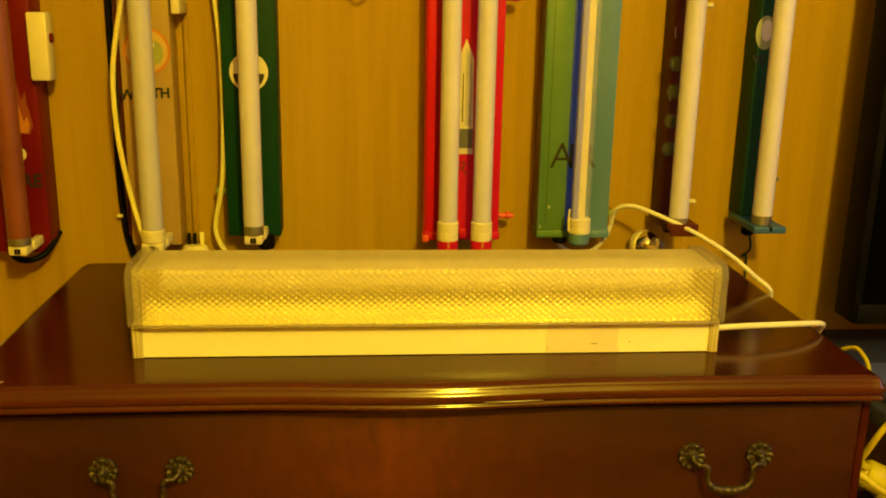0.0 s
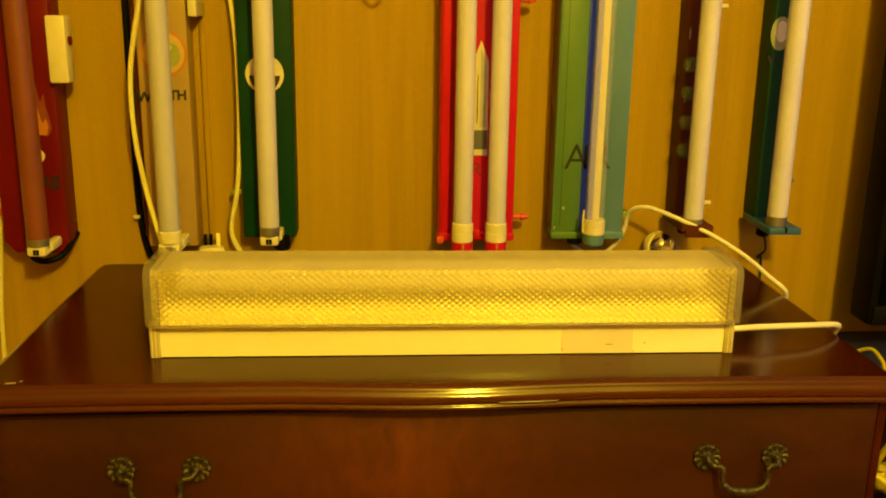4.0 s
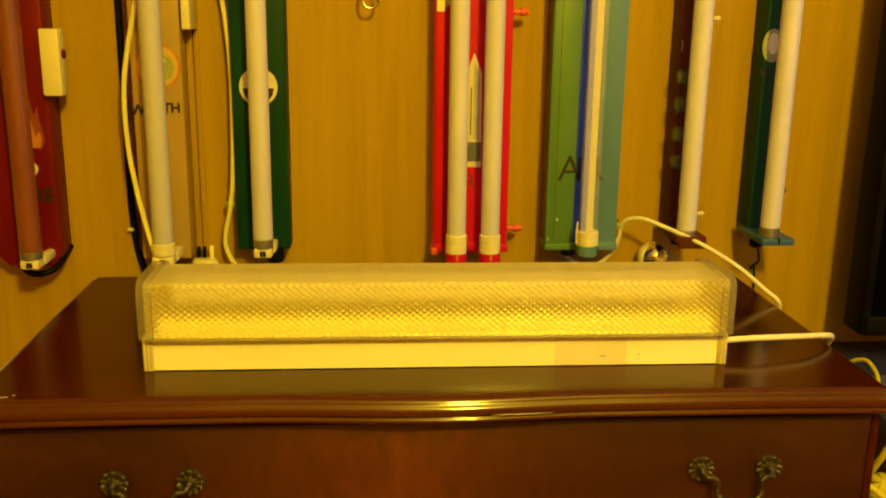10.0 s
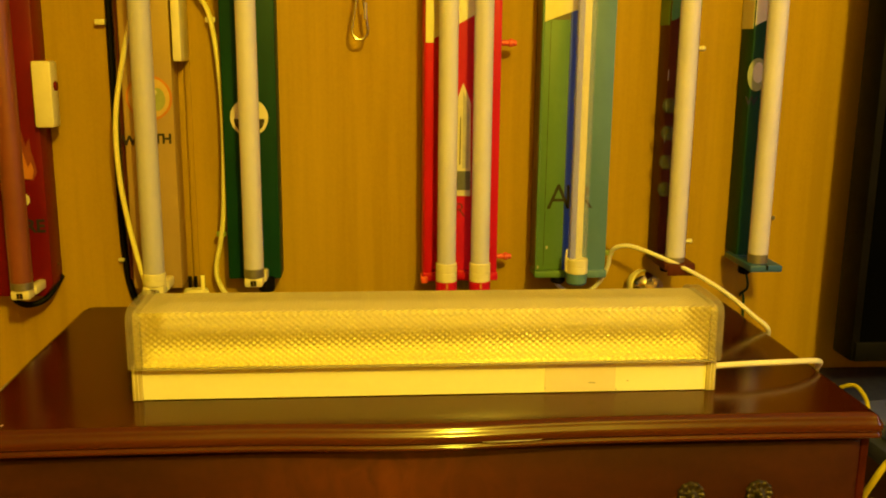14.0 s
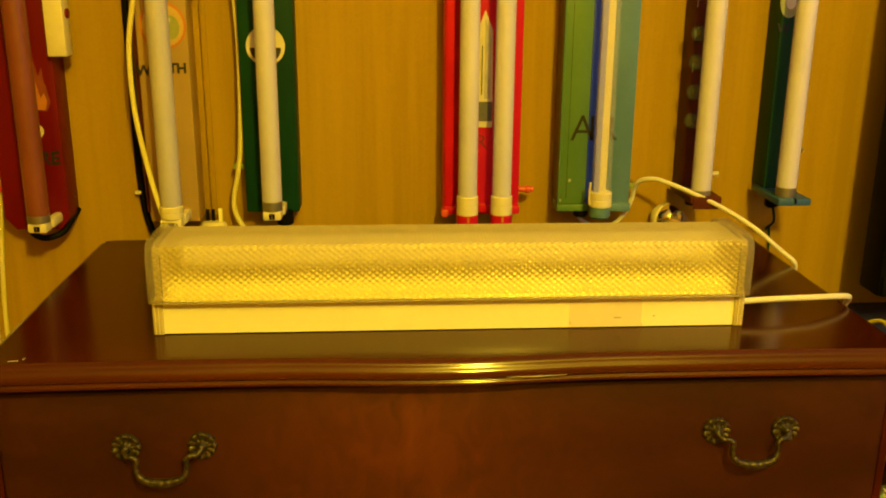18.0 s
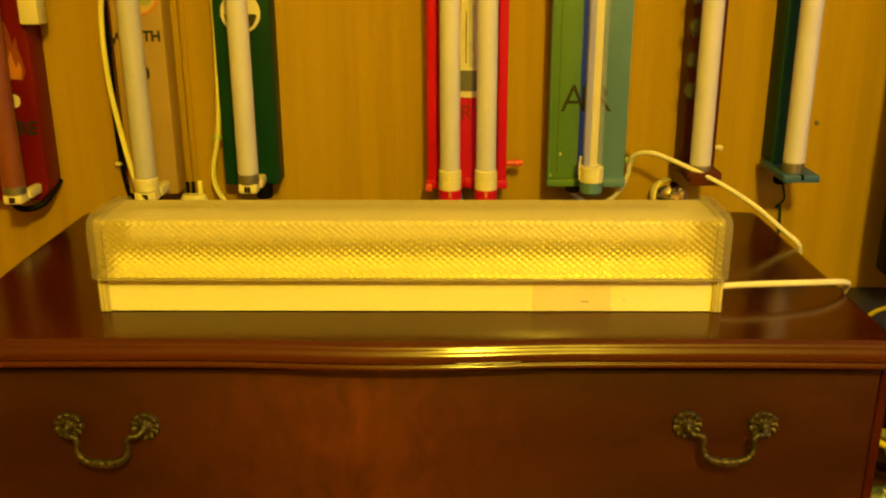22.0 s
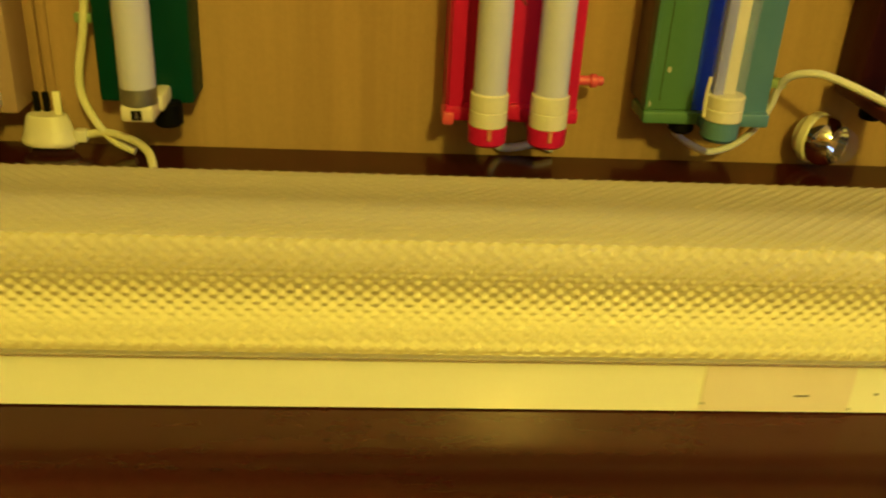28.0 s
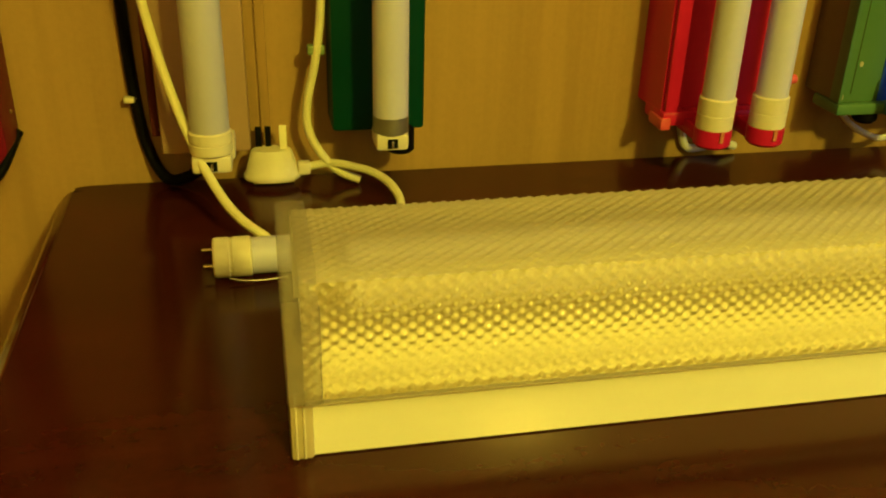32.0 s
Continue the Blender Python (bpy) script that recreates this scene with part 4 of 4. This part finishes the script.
part("channel", box(0.1725, 0.2770, ay + 0.0005, BACK, 0.866, 1.50, 0.002), GREY_SIDE, air, "grey-brown steel channel")
part("green_front", box(0.1735, 0.2120, ay - 0.001, ay + 0.004, 0.867, 1.2340, 0.001), AIR_GREEN, air, "leaf green painted front")
part("folded_edge", box(0.1705, 0.1740, ay - 0.005, ay + 0.010, 0.867, 1.50, 0.0012), AIR_GREEN, air)
part("seam", box(0.1832, 0.1838, ay - 0.0014, ay, 0.875, 1.2400), INK, air)
part("blue_stripe", box(0.2124, 0.2320, ay - 0.0006, ay + 0.004, 0.867, 1.2480, 0.0008), AIR_BLUE, air, "blue painted stripe")
part("teal_front", box(0.2324, 0.2785, ay - 0.001, ay + 0.004, 0.867, 1.50, 0.001), AIR_TEAL, air, "sea green painted front")
part("white_upper", plate([(0.1737, 1.2305), (0.1737, 1.48), (0.2320, 1.48), (0.2320, 1.2520)], ay - 0.0016), WHITE_TOP, air, "white upper paint with a slanted edge")
part("end_plate", box(0.1700, 0.2790, ay - 0.007, BACK - 0.02, 0.8560, 0.8665, 0.002), AIR_GREEN, air)
part("teal_end", box(0.2480, 0.2798, ay - 0.008, BACK - 0.02, 0.8555, 0.8675, 0.002), AIR_TEAL, air)
ax, az = 0.2280, 0.023
part("clear_tube", turned([(0.0146, 0.888), (0.0146, 1.49), (0.0134, 1.49), (0.0134, 0.888)], "z", (ax, az, 0), 32), GLASS_TUBE, air, "clear tube with a light strip inside")
part("light_strip", box(ax - 0.0030, ax + 0.0065, az - 0.002, az + 0.002, 0.890, 1.49), CREAM, air, "cream light strip")
part("white_backing", box(ax - 0.0118, ax - 0.0034, az - 0.004, az + 0.004, 0.890, 1.49, 0.001), HEAT_SINK, air, "bluish white heat sink")
cap_ring(air, ax, az, 0.870, 0.892, CREAM, 0.0160, label="cream plastic end cap")
part("end_cup", turned([(0, 0.853), (0.0125, 0.853), (0.0152, 0.856), (0.0155, 0.8702), (0, 0.8702)], "z", (ax, az, 0), 28), AIR_TEAL, air)
part("holder_arm", box(ax - 0.011, ax + 0.011, az + 0.010, ay, 0.856, 0.868, 0.002), AIR_TEAL, air)
part("holder_claw", sweep([(ax - 0.0165, az - 0.003, 0.873), (ax - 0.0172, az - 0.003, 0.890), (ax - 0.0160, az - 0.003, 0.906)], 0.0016, 8, 5), CREAM, air)
part("black_grommet", rod(0.011, 0.846, 0.858, 0.003, "z", (0.2080, 0.060, 0), 18), BLACK, air)
lettering("letters", "A", 0.054, (0.2035, ay - 0.0016, 0.977), INK, air, -0.0003)
lettering("more_letters", "IR", 0.052, (0.2335, ay - 0.0016, 0.977), INK, air, -0.0003)
for dx, dz in ((0.188, 0.902), (0.1750, 0.872)):
    part("paint_chip", oval(dx, dz, 0.0018, 0.0026, ay - 0.0012), DECAL_SILVER, air)

# dark brown fitting
brown = thing("brown_wall_light", "dark brown board light with green glass beads beside a frosted tube", "wall light", (0, 0, -0.006))
by = 0.062
body(brown, 0.3600, 0.4060, 0.880, 1.50, by, BROWN_PAINT, "dark brown painted board")
lamp_tube(brown, 0.3730, 0.016, 0.893, FROSTED, 0.0140, label="cream frosted tube")
part("bottom_bracket", box(0.3520, 0.3980, -0.004, by + 0.03, 0.8790, 0.8895, 0.002), BROWN_PAINT, brown)
part("bracket_lip", box(0.3560, 0.3950, -0.006, -0.0035, 0.8720, 0.8895, 0.001), BROWN_PAINT, brown)
part("black_joint", rod(0.010, 0.862, 0.880, 0.002, "z", (0.3780, 0.066, 0), 16), BLACK, brown)
part("metal_band", rod(0.0142, 0.889, 0.897, 0.0005, "z", (0.3730, 0.016, 0), 28), DULL_METAL, brown)
for z in (1.114, 1.074, 1.031, 0.990):
    part("glass_bead", turned([(0, -0.011), (0.006, -0.009), (0.0100, -0.003), (0.0108, 0.002), (0.0088, 0.008), (0.004, 0.011), (0, 0.0115)], "z", (0.3635, by - 0.009, z), 18), GREEN_GLASS, brown, "round green glass bead")
part("green_upper", plate([(0.3610, 1.2350), (0.3610, 1.48), (0.4050, 1.48), (0.4050, 1.2560)], by - 0.0004), LEAF_TOP, brown, "leaf green upper paint with a slanted edge")
for z in (0.9120, 1.2020):
    peg = part("side_peg", rod(0.0034, -0.0005, 0.010, 0.001, "x", (0.4062, 0.075, z - 0.005), 12), OLD_PLASTIC, brown, "small white side peg")
    part("peg_head", rod(0.0040, 0.006, 0.0125, 0.001, "x", (0.4062, 0.075, z - 0.005), 12), OLD_PLASTIC, peg)
for k in range(3):
    part("paint_chip", box(0.3612, 0.3620, by - 0.0005, by + 0.001, 1.06 + 0.045 * k, 1.072 + 0.047 * k), DECAL_SILVER, brown)
part("side_green", box(0.3593, 0.3601, by + 0.003, BACK - 0.002, 1.2300, 1.48), LEAF_TOP, brown)

# dark teal fitting
teal = thing("teal_wall_light", "dark teal board light with a yellow emblem and a frosted tube", "wall light", (-0.003, 0, -0.004))
cy = 0.062
body(teal, 0.4885, 0.5340, 0.884, 1.50, cy, TEAL_PAINT, "dark teal painted board")
lamp_tube(teal, 0.5005, 0.012, 0.898, FROSTED, 0.0142, label="cream frosted tube")
part("metal_band", rod(0.0144, 0.8852, 0.899, 0.0005, "z", (0.5005, 0.012, 0), 28), DULL_METAL, teal)
shelf = part("bottom_bracket", box(0.4815, 0.5300, -0.010, cy + 0.03, 0.8750, 0.8850, 0.002), TEAL_BRIGHT, teal, "blue-teal bottom bracket")
part("bracket_notch", box(0.5050, 0.5080, -0.0108, -0.004, 0.8785, 0.8854), BLACK, shelf)
part("black_joint", rod(0.010, 0.855, 0.8752, 0.003, "z", (0.5050, 0.066, 0), 16), BLACK, teal)
part("emblem", oval(0.4985, 1.158, 0.0150, 0.0240, cy - 0.0004), DECAL_PALE_GREEN, teal, "yellow-green oval emblem")
part("emblem_middle", oval(0.4995, 1.161, 0.0085, 0.0150, cy - 0.0012), WHITE_TOP, teal)
lettering("letters", "W", 0.018, (0.4925, cy - 0.0006, 1.1190), INK, teal, 0.0004)
part("white_upper", plate([(0.4895, 1.2280), (0.4895, 1.48), (0.5335, 1.48), (0.5335, 1.2500)], cy - 0.0004), WHITE_TOP, teal, "white upper paint with a slanted edge")
part("side_white", box(0.4878, 0.4886, cy + 0.003, BACK - 0.002, 1.2240, 1.48), WHITE_TOP, teal)
single("wall_screw", turned([(0, -0.0030), (0.0022, -0.0026), (0.0034, -0.0008), (0.0034, 0.001), (0, 0.001)], "y", (0.5610, WALL, 0.9300), 14), DULL_METAL, "small dark screw head in the panelled wall", "screw")

# snap hook on the wall
hook = thing("snap_hook", "steel snap hook hanging from a wall eye", "hook", (-0.0880, 0.072, 1.216))
loop = [(-0.0030, 0, 0.052), (-0.0060, 0, 0.030), (-0.0105, 0, 0.004), (-0.0110, 0, -0.008), (-0.0050, 0, -0.0165), (0.0045, 0, -0.0165), (0.0105, 0, -0.009), (0.0100, 0, 0.004), (0.0060, 0, 0.030), (0.0030, 0, 0.052), (0, 0, 0.0545), (-0.0030, 0, 0.052)]
part("loop", sweep(loop, 0.0020, 10, 6), STEEL, hook)
part("gate", rod(0.0026, 0.010, 0.034, 0.0006, "z", (0.0078, 0, 0), 10), STEEL, hook)
part("wall_eye", sweep([(0, 0.040, 0.054), (0, 0.010, 0.056), (0, 0.0, 0.062), (0, -0.006, 0.056), (0, 0.0, 0.049), (0, 0.006, 0.052)], 0.0016, 8, 6), STEEL, hook)


# ---- small things on the chest ----
loose = thing("loose_tube", "loose frosted lamp tube lying behind the batten on the chest", "lamp tube", (-0.3815, -0.084, TOP + 0.0142))
part("glass", rod(0.0128, 0.0255, 0.585, 0.001, "x", (0, 0, 0), 30), FROSTED, loose)
capx = Matrix.Rotation(radians(90), 4, "Y")
for a, b in ((0.0, 0.026), (0.5845, 0.6105)):
    cp = part("cap", turned([(0, a), (0.0128, a), (0.0140, a + 0.0012), (0.0140, a + 0.0105), (0.0134, a + 0.0112), (0.0134, a + 0.0125), (0.0140, a + 0.0132), (0.0140, b - 0.001), (0.0130, b), (0, b)], "x", (0, 0, 0), 30), OLD_PLASTIC, loose, "cream plastic cap")
    for dz in (-0.0063, 0.0063):
        part("pin", rod(0.0012, -0.0075 if a == 0 else b, 0.0 if a == 0 else b + 0.0075, 0.0003, "x", (0, 0, dz), 8), STEEL, cp)
part("loose_wire", sweep([(0.010, -0.012, -0.0105), (0.020, -0.014, -0.0120), (0.034, -0.013, -0.0130), (0.050, -0.010, -0.0132)], 0.0008, 6, 6), STEEL, loose)

plug = thing("mains_plug", "yellowed white three-pin plug lying pins up on its own lead", "plug", (-0.3360, 0.0800, TOP + 0.0060))
part("body", turned([(0, 0.0002), (0.0255, 0.0002), (0.0268, 0.0018), (0.0268, 0.0050), (0.0250, 0.0070), (0.0195, 0.0270), (0.0175, 0.0292), (0, 0.0295)], Matrix.Diagonal((1, 0.62, 1, 1)), (0, 0, 0), 36), OLD_PLASTIC, plug)
part("earth_pin", box(0.0080, 0.0150, -0.003, 0.001, 0.0293, 0.0520, 0.0008), PIN_BRASS, plug, "bright brass earth pin")
plug.matrix_basis = plug.matrix_basis @ Matrix.Scale(0.90, 4)
for dx in (-0.0110, -0.0020):
    part("live_pin", box(dx - 0.0028, dx + 0.0028, 0.006, 0.010, 0.0280, 0.0480, 0.0006), BLACK, plug)
part("cord_grip", box(0.0240, 0.0360, -0.006, 0.006, 0.0030, 0.0150, 0.002), OLD_PLASTIC, plug)
cable("lead_under_plug", "yellowish white lead lying under the plug", [(-0.352, 0.082, 0.8043), (-0.340, 0.081, 0.8043), (-0.328, 0.081, 0.8043), (-0.318, 0.083, 0.8043)], 0.0042, CABLE_CREAM)

bulb = thing("mirrored_bulb", "small mirrored glass bulb with a cream collar leaning against the wall", "light bulb", (0.3530, 0.0800, TOP + 0.0290), -56)
part("collar", turned([(0, -0.0215), (0.0230, -0.0215), (0.0258, -0.0195), (0.0265, -0.0150), (0.0262, -0.0120), (0.0245, -0.0110), (0, -0.0110)], "x", (0, 0, 0), 40), OLD_PLASTIC, bulb, "cream plastic collar")
part("neck", turned([(0, -0.0300), (0.0165, -0.0300), (0.0195, -0.0280), (0.0210, -0.0217), (0, -0.0217)], "x", (0, 0, 0), 32), OLD_PLASTIC, bulb, "cream plastic neck")
part("mirror_dome", turned([(0.0243, -0.0108), (0.0253, -0.0050), (0.0250, 0.0010), (0.0222, 0.0075), (0.0192, 0.0115)], "x", (0, 0, 0), 40), CHROME, bulb, "mirrored part of the glass")
part("inner_reflector", turned([(0, -0.003), (0.010, -0.0028), (0.0165, 0.0025), (0.0187, 0.0113)], "x", (0, 0, 0), 28), CHROME, bulb)
part("glass_dome", turned([(0.0194, 0.0116), (0.0182, 0.0180), (0.0150, 0.0240), (0.0098, 0.0275), (0, 0.0285)], "x", (0, 0, 0), 40), GLASS_TUBE, bulb, "clear glass dome")
bulb.matrix_basis = bulb.matrix_basis @ Matrix.Scale(0.90, 4)
single("edge_scratch", sweep([(x, bow(x + 0.014) + 0.0003, TOP - 0.0182 + 0.0004 * math.sin(60 * x)) for x in (0.040, 0.060, 0.082, 0.105)], 0.0006, 6, 6, lambda u: 0.3 + 0.7 * math.sin(math.pi * u)), DECAL_SILVER, "pale scratch along the moulded edge of the chest", "scratch")


# ---- right of the chest ----
stand = thing("television_stand", "grey-topped low television stand crowded with plugs", "stand")
part("top", box(0.590, 1.75, -0.240, 0.108, 0.655, 0.680, 0.004), STAND_GREY, stand)
part("back", box(0.600, 1.74, 0.088, 0.106, 0.02, 0.654, 0.002), DARK_WOOD, stand)
part("side", box(0.600, 0.618, -0.02, 0.087, 0.0, 0.654, 0.002), DARK_WOOD, stand)
part("side", box(1.722, 1.740, -0.18, 0.087, 0.0, 0.654, 0.002), DARK_WOOD, stand)
tv = thing("television", "large black television standing beside the chest", "television")
part("screen", box(0.648, 1.66, -0.028, -0.020, 0.752, 1.42, 0.002), TV_BLACK, tv, "dark switched-off screen")
part("bezel", box(0.636, 1.672, -0.026, 0.030, 0.736, 1.432, 0.005), BLACK, tv)
part("lower_bezel", box(0.640, 1.668, -0.032, -0.0265, 0.738, 0.768, 0.002), BLACK, tv)
part("foot", box(0.90, 1.40, -0.02, 0.09, 0.6805, 0.7355, 0.006), BLACK, tv)
extension = thing("extension_lead", "pale blue-grey multi-way socket strip with switches", "socket strip", (0.6050, -0.160, 0.6805), 5)
part("strip", box(0.0, 0.62, -0.066, 0.066, 0.0, 0.022, 0.005), GREY_PLASTIC, extension)
for k in range(6):
    part("switch", box(0.045 + 0.06 * k, 0.062 + 0.06 * k, 0.036, 0.045, 0.0215, 0.0255, 0.0015), GREY_PLASTIC, extension)
for k, mat in enumerate((GREY_PLASTIC, GREY_PLASTIC, BLACK)):
    pl = thing("plug_in_strip", ("pale round mains plug standing in the socket strip", "pale round mains plug standing in the socket strip", "black mains plug standing in the socket strip")[k], "plug", (0.632 + 0.046 * k, -0.192 + 0.004 * k, 0.7030), group="plugs in the strip")
    part("body", turned([(0, 0.0), (0.0190, 0.0), (0.0195, 0.002), (0.0188, 0.007), (0.0165, 0.0090), (0, 0.0095)], "z", (0, 0, 0), 24), mat, pl)
    part("lead", sweep([(0.0, -0.015, 0.005), (0.004, -0.026, 0.003), (0.018, -0.036, -0.010), (0.06, -0.040, -0.019)], 0.0026, 8, 6), BLACK, pl)
cable("black_lead", "black lead lying across the television stand", [(0.60, -0.232, 0.6835), (0.64, -0.234, 0.6835), (0.70, -0.231, 0.6835), (0.80, -0.232, 0.6835), (1.0, -0.23, 0.6835)], 0.0030, BLACK)
cable("yellow_lead_over_edge", "yellow cable beside the chest's back corner", [(0.508, -0.04, 0.01), (0.520, -0.03, 0.5), (0.560, -0.035, 0.64), (0.597, -0.055, 0.699), (0.613, -0.078, 0.7195), (0.614, -0.104, 0.7195), (0.603, -0.142, 0.712), (0.580, -0.17, 0.69), (0.562, -0.19, 0.60), (0.56, -0.2, 0.46)], 0.0030, CABLE_YELLOW)

stool = thing("wooden_stool", "orange-brown wooden stool beside the chest", "stool", (0.660, -0.200, 0))
part("seat", box(-0.140, 0.160, -0.13, 0.10, 0.425, 0.450, 0.006), FLOOR_WOOD, stool)
for sx in (-1, 1):
    for sy in (-1, 1):
        part("leg", box(sx * 0.11 - 0.014, sx * 0.11 + 0.014, sy * 0.08 - 0.014, sy * 0.08 + 0.014, 0, 0.424, 0.003), FLOOR_WOOD, stool)
crate = thing("dark_storage_box", "dark storage box on round rubber feet under the book", "box", (0.640, -0.205, 0.4502))
part("tray", box(-0.115, 0.140, -0.088, 0.075, 0.030, 0.038, 0.002), BLACK, crate)
part("box_body", box(-0.110, 0.135, -0.002, 0.072, 0.0382, 0.0750, 0.005), DARK_WOOD, crate)
for sx in (-0.090, -0.045, 0.02, 0.10):
    for sy in (-0.072, 0.055):
        part("foot", turned([(0, 0), (0.012, 0.001), (0.0175, 0.009), (0.0175, 0.022), (0.012, 0.0295), (0, 0.030)], "z", (sx, sy, 0), 16), BLACK, crate)


def cover_material():
    m = mottled("leafy_book_cover", (0.010, 0.030, 0.008), (0.20, 0.22, 0.03), (22, 60, 10), 0.3, coat=0.3, fine=60, wear=0.5)
    return m


book = thing("dinosaur_book", "large book with a leafy green cover, red stripe and yellow title", "book", (0.640, -0.300, 0.4890))
book.matrix_basis = pose(0.640, -0.300, 0.4890, 41, 0, 4)
part("pages", box(-0.128, 0.130, 0.004, 0.087, 0.0022, 0.0128), PAPER, book, "white page edges")
part("back_cover", box(-0.132, 0.133, 0.0, 0.090, 0.0, 0.002, 0.0006), PAPER, book)
part("front_cover", box(-0.132, 0.133, 0.0, 0.090, 0.0130, 0.0150, 0.0006), cover_material(), book, "leafy green picture cover")
part("title_band", box(-0.131, 0.132, 0.001, 0.040, 0.0152, 0.0156), BLACK, book)
part("red_stripe", box(-0.100, 0.132, 0.007, 0.0125, 0.0158, 0.0161), BRIGHT_RED, book)
lettering("title", "AURUS", 0.0138, (-0.093, 0.0255, 0.0160), CABLE_YELLOW, book, 0.0004, 0.1, 0)
for k in range(110):
    r = random.Random(k)
    w, ln = r.uniform(0.2, 2.9), r.uniform(0.008, 0.015)
    cx, cv = r.uniform(-0.12, 0.10), r.uniform(0.042, 0.075)
    leaf = extrude([(0, 0), (ln * 0.4, 0.0022), (ln, 0), (ln * 0.4, -0.0022)], 0.0153, 0.0156, "z")
    bmesh.ops.transform(leaf, matrix=Matrix.Translation((cx, cv, 0.0002 * (k % 5))) @ Matrix.Rotation(w, 4, "Z"), verts=leaf.verts)
    part("printed_leaf", leaf, (DECAL_CREAM, DECAL_GREEN, BLACK, DECAL_PALE_GREEN, GREEN_PAINT, DECAL_RUST if k % 4 == 1 else DECAL_CREAM)[k % 6], book)
torch = thing("yellow_connector", "chunky yellow plastic connector leaning on the book and box", "connector")
torch.matrix_basis = pose(0.580, -0.200, 0.5900, 0, 27, -6)
part("body", turned([(0, 0.0), (0.016, 0.001), (0.020, 0.006), (0.021, 0.030), (0.0245, 0.034), (0.0245, 0.048), (0.0225, 0.052), (0.0205, 0.085), (0.016, 0.090), (0, 0.0905)], "x", (0, 0, 0), 24), CABLE_YELLOW, torch)
part("collar_ring", turned([(0.0250, 0.036), (0.0262, 0.038), (0.0262, 0.044), (0.0250, 0.046)], "x", (0, 0, 0), 24), CABLE_YELLOW, torch)
part("gland", turned([(0, -0.026), (0.008, -0.026), (0.010, -0.02), (0.013, 0.0), (0, 0.0)], "x", (0, 0, 0), 18), CABLE_YELLOW, torch)
coil = [(0.600, -0.195, 0.590), (0.560, -0.225, 0.615), (0.556, -0.250, 0.655), (0.568, -0.260, 0.688), (0.590, -0.262, 0.696), (0.630, -0.262, 0.676), (0.656, -0.261, 0.630), (0.645, -0.258, 0.590), (0.615, -0.256, 0.578), (0.575, -0.254, 0.593), (0.545, -0.240, 0.612), (0.520, -0.20, 0.60), (0.515, -0.15, 0.5), (0.52, -0.12, 0.01)]
cable("yellow_coil", "loop of yellow cable rising from the connector", coil, 0.0042, CABLE_YELLOW)
